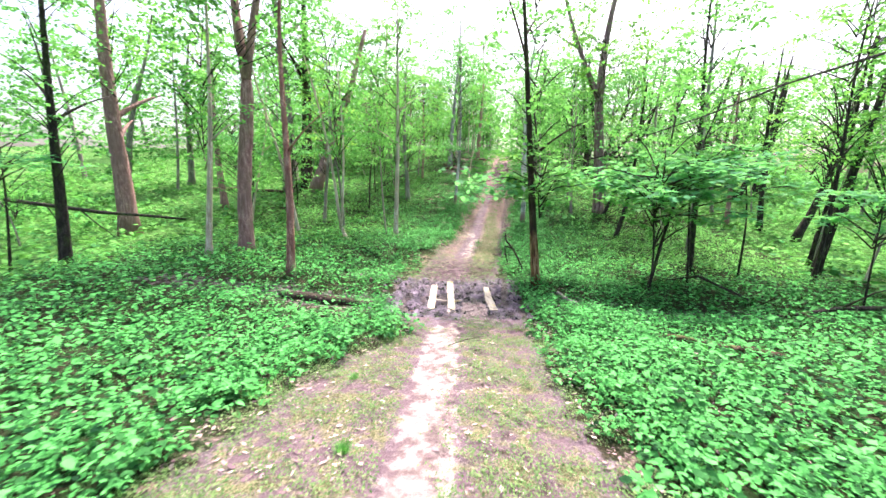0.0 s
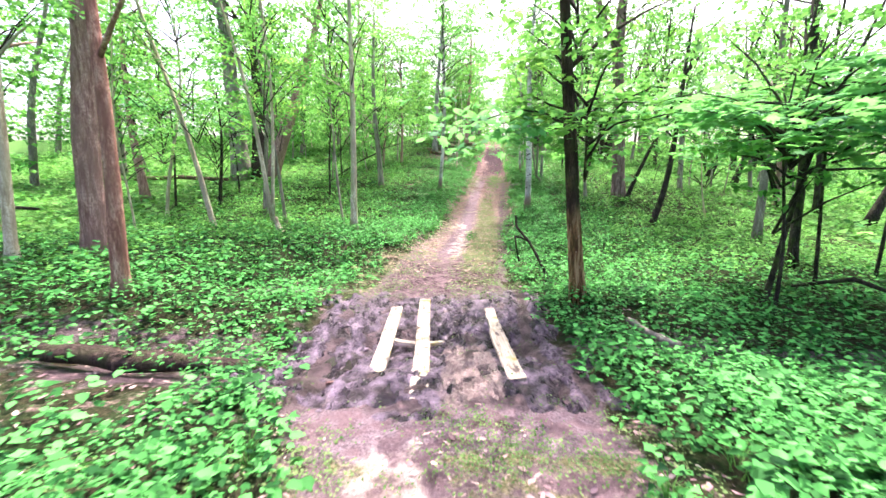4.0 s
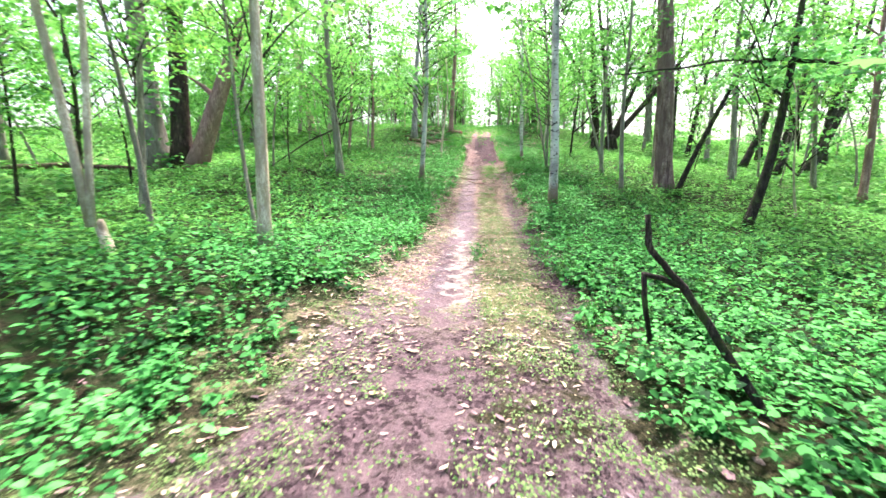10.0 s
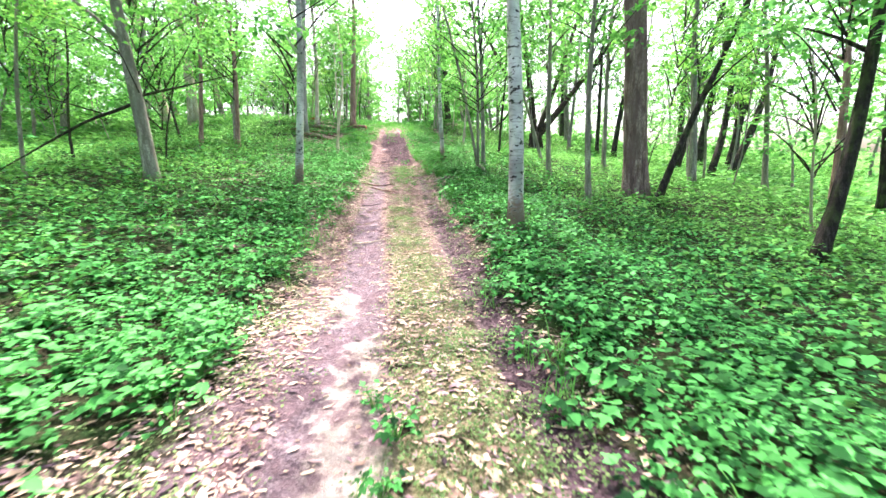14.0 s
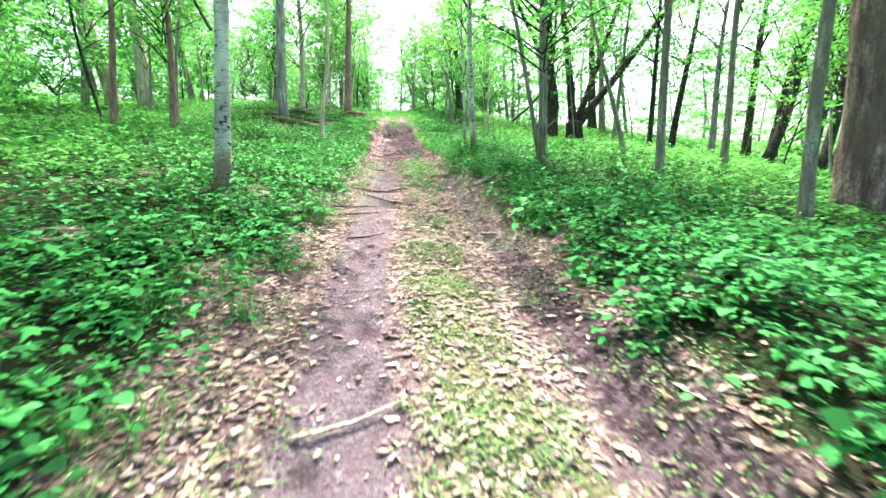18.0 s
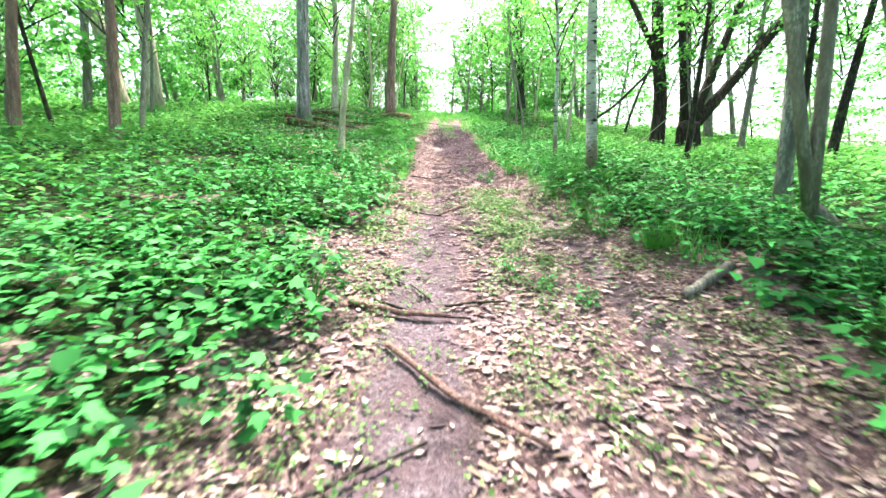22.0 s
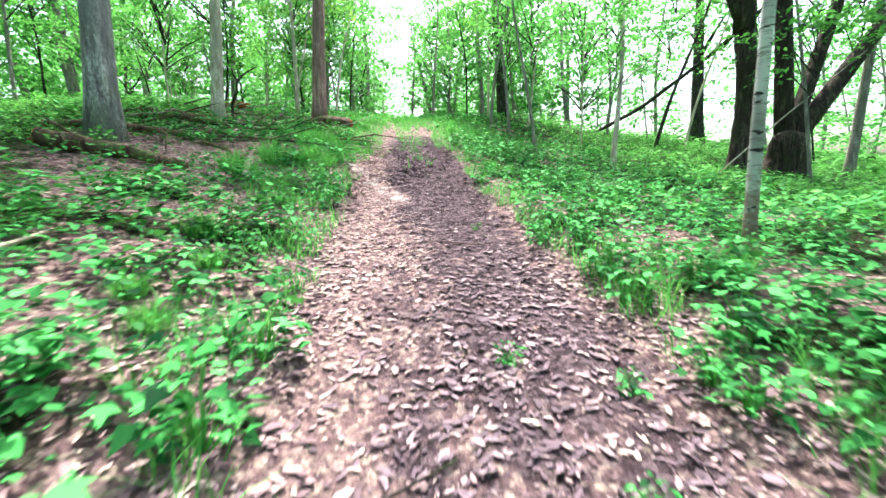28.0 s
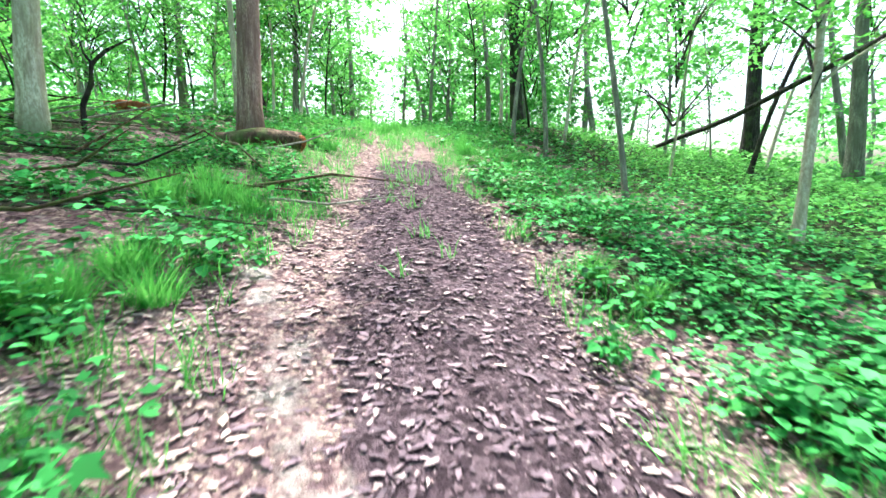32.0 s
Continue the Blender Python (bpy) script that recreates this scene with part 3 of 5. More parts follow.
    for key, value in (("sward", sward), ("dirt", dirt), ("mud", mud), ("pale", pale), ("litter", litter), ("olive", olive), ("damp", damp)):
        me.attributes.new(key, "FLOAT", "POINT").data.foreach_set("value", np.asarray(value, np.float32).ravel())
    return tagged(new("ground", me), "forest floor of brown soil with a rutted dirt trail", "ground", kind="structure")


make_ground()

# ---- shapes ----


def part(name, me, parent, label=""):
    ob = new(name, me)
    ob.parent = parent
    if label:
        ob["label"] = label
    return ob


def root(name, x, y, z, label, category, group=""):
    ob = new(name)
    ob.empty_display_size = 0.2
    ob.location = (x, y, z)
    return tagged(ob, label, category, group)


def tube(points, radii, sides=10, rough=0.05, seed=0, cap=True):
    """Verts and quads of a round, slightly uneven stem along the points."""
    pts = np.asarray(points, float)
    rad = np.asarray(radii, float)
    r = np.random.RandomState(seed)
    n = len(pts)
    tang = np.gradient(pts, axis=0)
    tang /= np.linalg.norm(tang, axis=1)[:, None]
    ref = np.array([1.0, 0.13, 0.07]) if abs(tang[0, 0]) < 0.9 else np.array([0.1, 0.2, 1.0])
    a = np.linspace(0, 2 * np.pi, sides, endpoint=False)
    lobes = 1 + rough * np.sin(3 * a + r.uniform(0, 6)) + rough * 0.7 * np.sin(5 * a + r.uniform(0, 6))
    verts = []
    for i in range(n):
        s = np.cross(tang[i], ref)
        s /= np.linalg.norm(s)
        q = np.cross(s, tang[i])
        w = rad[i] * lobes * (1 + rough * r.uniform(-1, 1, sides))
        verts.append(pts[i] + np.outer(np.cos(a) * w, s) + np.outer(np.sin(a) * w, q))
    faces = []
    for i in range(n - 1):
        for k in range(sides):
            faces.append((i * sides + k, i * sides + (k + 1) % sides, (i + 1) * sides + (k + 1) % sides, (i + 1) * sides + k))
    verts = np.concatenate(verts)
    if cap:
        for ring, flip in ((0, True), (n - 1, False)):
            c = len(verts)
            verts = np.vstack([verts, pts[ring]])
            for k in range(0, sides, 2):
                q = [c, ring * sides + k, ring * sides + (k + 1) % sides, ring * sides + (k + 2) % sides]
                faces.append(tuple(q if not flip else [q[0], q[3], q[2], q[1]]))
    return verts, np.array(faces)


def joined(pieces):
    vs, fs, off = [], [], 0
    for v, f in pieces:
        vs.append(v)
        fs.append(np.asarray(f) + off)
        off += len(v)
    return np.concatenate(vs), np.concatenate(fs)


LEAF4 = np.array([(0, 0, 0), (0.36, 0.45, 0.07), (0, 1, -0.12), (-0.36, 0.45, 0.07)], float), np.array([(0, 1, 2), (0, 2, 3)])
LOBED = np.array([(0, 0, 0), (0.50, 0.20, 0.04), (0.24, 0.58, 0.05), (0, 1.05, -0.12), (-0.24, 0.58, 0.05), (-0.50, 0.20, 0.04)], float), np.array([(0, 1, 2, 3), (0, 3, 4, 5)])
LEAF6 = np.array([(0, 0, 0), (0.40, 0.14, 0.05), (0.36, 0.62, 0.06), (0, 1, -0.10), (-0.36, 0.62, 0.06), (-0.40, 0.14, 0.05)], float), np.array([(0, 1, 2, 3), (0, 3, 4, 5)])
TRILOBE = np.array([(0, 0, 0), (0.30, 0.06, 0.03), (0.56, 0.46, -0.02), (0.22, 0.50, 0.06), (0, 1.05, -0.12), (-0.22, 0.50, 0.06), (-0.56, 0.46, -0.02), (-0.30, 0.06, 0.03)], float), np.array([(0, 1, 2, 3), (0, 3, 4, 5), (0, 5, 6, 7)])
FAR_LEAF = np.array([(0, 0, 0), (0.40, 0.40, 0.06), (0, 1, -0.08), (-0.40, 0.40, 0.06)], float), np.array([(0, 1, 2, 3)])
MAPLE = (
    np.array([(0, 0.42, 0.04), (0, 0, 0), (0.28, 0.05, 0), (0.22, 0.24, 0), (0.56, 0.38, -0.05), (0.27, 0.52, 0), (0.33, 0.78, -0.03), (0.13, 0.70, 0),
              (0, 1.05, -0.08), (-0.13, 0.70, 0), (-0.33, 0.78, -0.03), (-0.27, 0.52, 0), (-0.56, 0.38, -0.05), (-0.22, 0.24, 0), (-0.28, 0.05, 0)], float),
    np.array([(0, i, i + 1) for i in range(1, 14)] + [(0, 14, 1)]),
)
BLADE = np.array([(-0.018, 0, 0), (0.018, 0, 0), (0.014, 0.10, 0.55), (-0.014, 0.10, 0.55), (0.0, 0.38, 0.98), (0.004, 0.38, 0.98)], float), np.array([(0, 1, 2, 3), (3, 2, 5, 4)])


def strew(shape, places, sizes, turn, tilt, roll=None):
    """Copies of one small shape as one set of arrays: each is sized, rolled and tipped, then turned about z."""
    t, f = shape
    n = len(places)
    p = np.asarray(sizes)[:, None, None] * t[None]
    c, s = np.cos(tilt)[:, None], np.sin(tilt)[:, None]
    if roll is not None:
        cr, sr = np.cos(roll)[:, None], np.sin(roll)[:, None]
        p = np.stack([p[..., 0] * cr + p[..., 2] * sr, p[..., 1], -p[..., 0] * sr + p[..., 2] * cr], -1)
    p = np.stack([p[..., 0], p[..., 1] * c - p[..., 2] * s, p[..., 1] * s + p[..., 2] * c], -1)
    c, s = np.cos(turn)[:, None], np.sin(turn)[:, None]
    p = np.stack([p[..., 0] * c - p[..., 1] * s, p[..., 0] * s + p[..., 1] * c, p[..., 2]], -1)
    v = (p + np.asarray(places)[:, None, :]).reshape(-1, 3)
    faces = (f[None] + (np.arange(n) * len(t))[:, None, None]).reshape(-1, f.shape[1])
    return v, faces


def sprays(r, centres, size, per, leaf, droop=0.25):
    """Places for the leaves of flat sprays about the centres."""
    n = len(centres)
    k = n * per
    c = np.repeat(centres, per, axis=0)
    a = r.uniform(0, 6.283, k)
    d = np.sqrt(r.uniform(0, 1, k)) * np.repeat(size * r.uniform(0.6, 1.3, n), per)
    lean = np.repeat(r.uniform(-0.35, 0.35, (n, 2)), per, axis=0)
    off = np.stack([np.cos(a) * d, np.sin(a) * d, -droop * d * d / size + r.normal(0, 0.045, k) * size], -1)
    off[:, 2] += off[:, 0] * lean[:, 0] + off[:, 1] * lean[:, 1]
    return c + off, r.uniform(0.7, 1.3, k) * leaf, r.uniform(0, 6.283, k), r.normal(-0.22, 0.36, k), r.normal(0, 0.36, k)


def crown_arrays(seed, low, high, wide, count, per, leaf, size, shape=LEAF4, top_thin=0.5):
    r = np.random.RandomState(seed)
    h = low + (high - low) * r.uniform(0, 1, count) ** 0.9
    f = (h - low) / (high - low)
    spread = wide * (0.35 + 0.65 * np.sin(np.pi * np.clip(0.12 + 0.88 * f, 0, 1)) ** 0.7)
    a = r.uniform(0, 6.283, count)
    d = spread * r.uniform(0.15, 1, count) ** 0.6
    c = np.stack([np.cos(a) * d, np.sin(a) * d, h], -1)
    return strew(shape, *sprays(r, c, size, per, leaf)), c


_crowns = {}


def crown_mesh(kind, variant):
    key = (kind, variant)
    if key not in _crowns:
        seed = 100 + 17 * variant + len(kind)
        spec = {
            "tall": dict(low=6.2, high=14.0, wide=3.2, count=100, per=34, leaf=0.17, size=0.65),
            "mid": dict(low=2.6, high=9.5, wide=2.3, count=88, per=34, leaf=0.13, size=0.55),
            "sapling": dict(low=1.4, high=5.0, wide=1.5, count=42, per=30, leaf=0.115, size=0.42),
            "thin": dict(low=3.4, high=9.0, wide=1.5, count=44, per=32, leaf=0.13, size=0.5),
        }[kind]
        (v, f), c = crown_arrays(seed, **spec)
        me = mesh_of("crown_" + kind, v, f, LEAF_CROWN)
        r = np.random.RandomState(seed)
        twigs = []
        for q in c[:: 2 if kind != "tall" else 3]:
            z0 = max(q[2] - r.uniform(0.5, 1.5), spec["low"] * 0.75)
            mid = np.array([q[0] * 0.5, q[1] * 0.5, z0 + (q[2] - z0) * 0.6])
            twigs.append(tube([(0, 0, z0), mid, q], [0.022, 0.014, 0.005], 4, 0.05, 1, False))
        tv, tf = joined(twigs)
        _crowns[key] = me, mesh_of("branchwork_" + kind, tv, tf, BARK_DARK)
    return _crowns[key]


_tree_count = [0]


def trunk_points(h, lean, r, bend, n=15):
    t = np.linspace(0, 1, n)
    p1, p2 = r.uniform(0, 6.28, 2)
    x = lean[0] * h * t + bend * (np.sin(t * 5 + p1) - math.sin(p1)) * t
    y = lean[1] * h * t + bend * (np.sin(t * 4.4 + p2) - math.sin(p2)) * t
    return np.stack([x, y, -0.25 + (h + 0.25) * t], -1)


def tree(x, y, dia, lean=(0, 0), h=11.0, bark=None, crown="tall", label="", limbs=2, bend=0.22, fork=None, sides=14, category="tree", group="", sway=None):
    """A tree with its trunk, its limbs and its leafy crown. fork: height, then (lean x, lean y, share of the girth) for each stem."""
    _tree_count[0] += 1
    seed = _tree_count[0]
    r = np.random.RandomState(seed)
    bark = bark or BARK_GREY
    if crown == "mid" and x - float(trail_x(y)) > 11:
        crown = "thin"
    thing = root("tree", x, y, height(x, y), label or "slender grey-barked tree with bright green leaves", category, group)
    top = fork[0] if fork else h
    pts = trunk_points(top, lean, r, bend if not fork else bend * 0.5)
    if sway:
        pts[:, 0] += sway[0] * (1 - np.exp(-np.maximum(pts[:, 2], 0) / sway[1]))
    t = np.linspace(0, 1, len(pts))
    rad = dia / 2 * ((1 - 0.75 * t) if not fork else (1 - 0.18 * t)) + dia * 0.17 * np.exp(-np.maximum(pts[:, 2], -0.05) / (0.5 * dia + 0.05))
    if fork:
        rad[-1] *= 0.5
        rad[-2] *= 0.9
    part("trunk", mesh_of("trunk", *tube(pts, rad, sides, 0.06, seed), bark), thing)
    ends = []
    if fork:
        for lx, ly, share in fork[1:]:
            n = 10
            s = np.linspace(0, 1, n)
            hh = h - top
            q = pts[-1] + np.stack([lx * hh * s + 0.12 * np.sin(s * 5 + seed), ly * hh * s + 0.12 * np.sin(s * 4 + 2 * seed), hh * s - 0.55 * dia * (1 - s)], -1)
            part("limb", mesh_of("limb", *tube(q, dia / 2 * share * (1 - 0.72 * s), 10, 0.06, seed + 5), bark), thing)
            ends.append(q)
    for k in range(limbs):
        src = ends[k % len(ends)] if ends else pts
        i = int(len(src) * r.uniform(0.32, 0.8))
        a, ln = r.uniform(0, 6.28), h * r.uniform(0.12, 0.24)
        s = np.linspace(0, 1, 7)
        q = src[i] + np.stack([math.cos(a) * ln * s, math.sin(a) * ln * s, ln * (0.9 * s - 0.25 * s * s)], -1)
        base = dia * 0.2 * (0.5 if fork else 1) * (1 - 0.4 * i / len(src))
        part("limb", mesh_of("limb", *tube(q, base * (1 - 0.8 * s), 7, 0.05, seed + k), bark), thing)
    if crown:
        leaf, twig = crown_mesh(crown, seed % 4)
        tip = pts[-1] if not fork else np.mean([e[-1] for e in ends], axis=0)
        sc = h / {"tall": 13.0, "mid": 9.0, "sapling": 4.6, "thin": 8.5}[crown]
        sc = min(max(sc, 0.7), 1.25)
        turn = Matrix.Rotation(seed * 2.4, 4, "Z")
        shear = Matrix.Identity(4)
        shear[0][2], shear[1][2] = lean[0] * 0.9, lean[1] * 0.9
        for name, me in (("crown", leaf), ("branchwork", twig)):
            ob = part(name, me, thing)
            ob.matrix_basis = shear @ Matrix.Scale(sc, 4) @ turn
    return thing


def low_boughs(thing, seed, low, high, wide, count, per=20, leaf=0.15, size=0.5, about=(0, 0), material=None, bark=None, shape=None):
    """Leafy boughs low on a stem: each a thin branch, with layered sprays of lobed leaves."""
    r = np.random.RandomState(seed)
    bark = bark or BARK_DARK
    n = max(3, count // 4)
    for k in range(n):
        a, ln = 6.283 * k / n + r.uniform(-0.4, 0.4), wide * r.uniform(0.65, 1.0)
        z0 = low + (high - low) * r.uniform(0, 0.75)
        z1 = min(z0 + r.uniform(0.2, 0.9), high)
        t = np.linspace(0, 1, 7)
        q = np.stack([(math.cos(a) * ln + about[0]) * t, (math.sin(a) * ln + about[1]) * t, z0 + (z1 - z0) * np.sin(t * 1.9) + 0.05 * np.sin(t * 9 + k)], -1)
        bough = part("bough", mesh_of("bough", *tube(q, 0.022 * (1 - 0.8 * t) + 0.003, 6, 0.08, seed + k), bark), thing)
        c = np.array([q[i] + r.normal(0, 0.15, 3) * np.array([1, 1, 0.5]) for i in (3, 4, 5, 6)])
        where, big, turn, tilt, roll = sprays(r, c, size, per, leaf * 1.2, 0.12)
        v, f = strew(shape or MAPLE, where, big, turn, tilt * 0.55, roll * 0.5)
        part("foliage", mesh_of("foliage", v, f, material or LEAF_MAPLE), bough)


def maple(x, y, h, wide, count, seed, lean=(0, 0), dia=0.07):
    """A maple sapling of the understorey with flat leaf layers."""
    r = np.random.RandomState(seed)
    thing = root("maple_sapling", x, y, height(x, y), "dark-stemmed maple sapling with flat layers of lobed green leaves", "sapling", "maple saplings beside the trail")
    pts = trunk_points(h, lean, r, 0.12, 10)
    part("stem", mesh_of("stem", *tube(pts, dia / 2 * (1 - 0.75 * np.linspace(0, 1, 10)) + 0.004, 9, 0.06, seed), BARK_DARK), thing)
    low_boughs(thing, seed, h * 0.58, h, wide, count, leaf=0.17, size=0.62, about=(lean[0] * h * 0.7, lean[1] * h * 0.7))


G_YOUNG = "young trees of the wood"
# left of the trail, from the start on
tree(-15.5, 19.9, 0.85, (-0.05, 0), 16, BARK_BROWN, "tall", "thick brown-barked tree trunk rising from green herbs", 2)
tree(-11.8, 12.4, 0.34, (0.04, 0), 9, BARK_DARK, "thin", "dark mossy young tree with leafy low branches")
tree(-7.1, 14.39, 0.50, (0.02, 0), 14, BARK_BROWN, "tall", "reddish-brown tree forking into two stems high up", 1, fork=(6.2, (-0.10, 0.05, 0.7), (0.22, 0.0, 0.6)))
tree(-7.82, 13.25, 0.21, (0.06, 0), 9, BARK_PALE, "thin", "slim mottled pale-barked tree among green herbs")
tree(-4.43, 11.5, 0.25, (0.03, 0.0), 8.5, BARK_RED, None, "bare reddish trunk with flaking bark", 1)
tree(-12.1, 32.5, 1.15, (-0.05, 0.0), 16, BARK_GREY, "tall", "old grey tree in a clump of thick stems", 2)
tree(-11.0, 32.7, 0.95, (0.03, 0.0), 16, BARK_UMBER, "tall", "old thick grey tree in a clump of stems", 2)
tree(-10.35, 32.5, 0.95, (0.36, 0.0), 12, BARK_BROWN, "tall", "thick brown stem leaning far over from its clump", 2)
tree(-2.19, 18.49, 0.23, (0.02, 0), 10, BARK_PALE, "thin", "slim pale-barked tree among green herbs", 2, 0.08)
tree(-2.76, 19.7, 0.09, (-0.13, 0), 8, BARK_GREY, "thin", "very thin leaning grey sapling", 1)
tree(-6.51, 18.3, 0.18, (-0.2, 0), 9, BARK_PALE, "thin", "slim pale trunk leaning over the herbs", 1)
tree(-4.24, 17.74, 0.17, (-0.18, 0), 9, BARK_PALE, "thin", "slim pale trunk with two stems from one root", 1, fork=(0.5, (-0.2, 0, 0.85), (-0.02, 0.02, 0.7)))
tree(-9.09, 23.56, 0.18, (0.06, 0), 5, BARK_DARK, "sapling", "dark small tree with dense low leaves")
tree(-14.3, 26.5, 0.45, (-0.08, 0), 11, BARK_BROWN, "thin", "brown leaning tree with a leafy crown")
tree(-6.6, 22.3, 0.2, (0.05, 0), 9, BARK_GREY, "thin")
tree(-4.86, 19.8, 0.12, (-0.05, 0), 8, BARK_GREY, "thin", "thin grey sapling with few leaves", 1)
tree(-21.9, 35.4, 0.55, (0.05, 0), 12, BARK_GREY, "mid")
# right of the trail near the ditch
flaky = tree(2.83, 11.88, 0.26, (-0.09, 0), 9, BARK_FLAKY, "thin", "dark-barked tree with pale scars and leafy low boughs", 3, 0.02)
low_boughs(flaky, 71, 1.9, 3.7, 1.45, 48, 17, 0.115, 0.42, (0, 0), LEAF_CROWN)
tree(9.35, 15.05, 0.23, (0.0, 0), 10, BARK_DARK, "thin", "dark slender tree beside layered maple leaves", 3, 0.08)
tree(6.4, 12.4, 0.11, (0.26, 0), 6.0, BARK_DARK, "sapling", "dark leaning stem with layered leaves", 2)
tree(14.3, 15.3, 0.34, (0.20, 0), 12, BARK_DARK, "thin", "dark thick tree leaning outward", 2)
tree(20.6, 23.6, 0.42, (0.22, 0), 12, BARK_DARK, "thin", sway=(1.0, 3.0))
tree(20.3, 25.8, 0.34, (-0.02, 0), 11, BARK_DARK, "mid")
tree(29.0, 29.5, 0.6, (0.1, 0), 13, BARK_DARK, "thin")
tree(11.85, 19.25, 0.29, (0.02, 0), 12, BARK_GREY, "thin", "tall grey tree in open green undergrowth", 2, 0.05)
crooked = tree(8.95, 21.0, 0.24, (0.06, 0), 8, BARK_DARK, "thin", "black crooked stem leaning outward with a long leafy bough", 2, bend=0.06, sway=(0.7, 2.0))
tree(4.45, 22.72, 0.27, (0.03, 0.0), 11, BIRCH, "tall", "white birch with black bark scars beside the trail", 1)
tree(10.06, 26.2, 0.64, (-0.07, 0.0), 16, BARK_ROSE, "tall", "thick purplish-brown straight trunk with ridged bark", 1, 0.1, (7.3, (-0.40, 0.0, 0.55), (0.12, 0.0, 0.8)))
tree(9.97, 25.44, 0.2, (0.36, -0.06), 8, BARK_DARK, "thin", "thin dark stem leaning away from a thick trunk", 1)
tree(8.16, 25.79, 0.17, (-0.06, 0), 9, BARK_GREY, "thin")
tree(14.6, 28.5, 0.3, (0.02, 0), 10, BARK_GREY, "mid")
tree(29.8, 39.2, 0.55, (0.18, 0), 11, BARK_DARK, "mid")
tree(19.4, 29.2, 0.24, (-0.1, 0), 10, BARK_GREY, "mid")
# up the slope
tree(0.78, 28.22, 0.21, (0.06, 0.0), 10, BIRCH, "mid", "slim white-barked tree at the trail", 1)
tree(-2.42, 27.72, 0.32, (-0.03, 0), 9, BARK_GREY, "mid", "grey tree with bare dead side branches", 2)
tree(8.87, 28.97, 0.19, (-0.04, 0), 9, BARK_GREY, "thin")
tree(6.92, 30.2, 0.16, (-0.12, 0.03), 9, BARK_GREY, "mid", "grey tree with two stems from one foot", 1, fork=(0.35, (-0.22, 0.06, 0.7), (-0.04, 0.0, 0.75)))
tree(9.99, 31.28, 0.14, (-0.2, 0.05), 6, BARK_GREY, None, "thin bare crooked grey sapling", 3, bend=0.2)
tree(19.9, 37.2, 0.32, (0.07, 0), 9, BARK_GREY, "mid")
tree(11.84, 30.0, 0.18, (0.06, 0), 10, BARK_GREY, "thin")
tree(20.9, 35.5, 0.45, (0.19, -0.04), 12, BARK_DARK, "thin", "thick dark trunk leaning outward", sway=(1.0, 2.5))
tree(21.8, 33.9, 0.4, (0.10, 0), 11, BARK_DARK, "thin", sway=(1.2, 3.0))
tree(7.22, 30.85, 0.16, (-0.01, 0.0), 10, BARK_SHAG, "thin", "straight grey tree with a flared foot beside the trail", 1, 0.1)
tree(6.45, 33.4, 0.18, (-0.06, 0.01), 10, BIRCH, "thin", "pale slender tree beside the trail", 1)
tree(7.34, 36.7, 0.11, (-0.04, 0.01), 8, BIRCH, "thin", "thin grey sapling beside the trail", 1)
tree(9.93, 35.42, 0.14, (0.05, 0), 7, BARK_DARK, "thin")
tree(-1.94, 35.9, 0.2, (0.05, 0), 9, BARK_BROWN, "mid")
tree(-3.2, 35.4, 0.18, (0.06, 0), 9, BARK_BROWN, "thin")
tree(-6.3, 47.2, 0.66, (0.0, 0), 14, BARK_PALE, "tall", "pale thick trunk standing in tall grass")
tree(-8.2, 48.5, 0.66, (-0.14, 0), 14, BARK_PALE, "tall", "pale thick leaning trunk on the bank")
tree(0.6, 41.92, 0.44, (0.04, 0), 14, BARK_SHAG, "tall", "old grey trunk with shaggy peeling bark", 2, sides=22)
tree(2.17, 36.14, 0.15, (0.05, 0), 5.5, BARK_PALE, None, "dead pale trunk with peeling bark", 0)
tree(3.85, 47.3, 0.42, (0.03, 0), 13, BARK_BROWN, "tall", "straight brown trunk on the bank above the trail", 1)
tree(3.0, 51.5, 0.16, (0.03, 0), 12, BARK_PALE, "mid")
tree(1.33, 46.1, 0.31, (0.05, 0), 11, BARK_PALE, "mid", "pale smooth trunk on the leafy bank", 1)
tree(14.74, 42.73, 0.56, (-0.03, 0.02), 13, BARK_UMBER, "tall", "massive dark trunk with an arching bough", 2, bend=0.3, fork=(4.0, (-0.60, 0.05, 0.45), (-0.08, 0.0, 0.85)))
tree(15.86, 42.4, 0.92, (0.03, 0.0), 12, BARK_UMBER, "tall", "massive dark tree forking low into thick stems", 2, fork=(1.25, (-0.14, 0.0, 0.52), (0.90, -0.05, 0.52), (0.45, 0.05, 0.44)))
tree(20.0, 41.2, 0.3, (0.05, 0), 11, BARK_DARK, "mid")
tree(20.9, 40.6, 0.36, (0.14, 0), 11, BARK_DARK, "mid")
tree(26.7, 40.7, 0.5, (0.06, 0), 12, BARK_DARK, "mid")
tree(27.9, 40.1, 0.55, (0.15, 0), 12, BARK_DARK, "mid")
tree(25.4, 35.6, 0.5, (0.22, 0), 12, BARK_DARK, "thin", sway=(1.4, 3.0))
tree(31.1, 39.9, 0.6, (0.05, 0), 12, BARK_DARK, "mid")
tree(18.4, 26.2, 0.3, (0.02, 0), 10, BARK_BROWN, "thin")
tree(25.9, 54.4, 0.8, (0.0, 0), 14, BARK_DARK, "tall", "thick dark trunk on the slope")
tree(18.5, 42.4, 0.27, (0.12, 0), 11, BARK_GREY, "thin")
tree(22.3, 48.2, 0.5, (-0.03, 0), 12, BARK_GREY, "mid")
tree(9.46, 44.2, 0.10, (-0.11, 0.02), 7, BARK_GREY, "thin", "very thin sapling with bright leaves", 1)
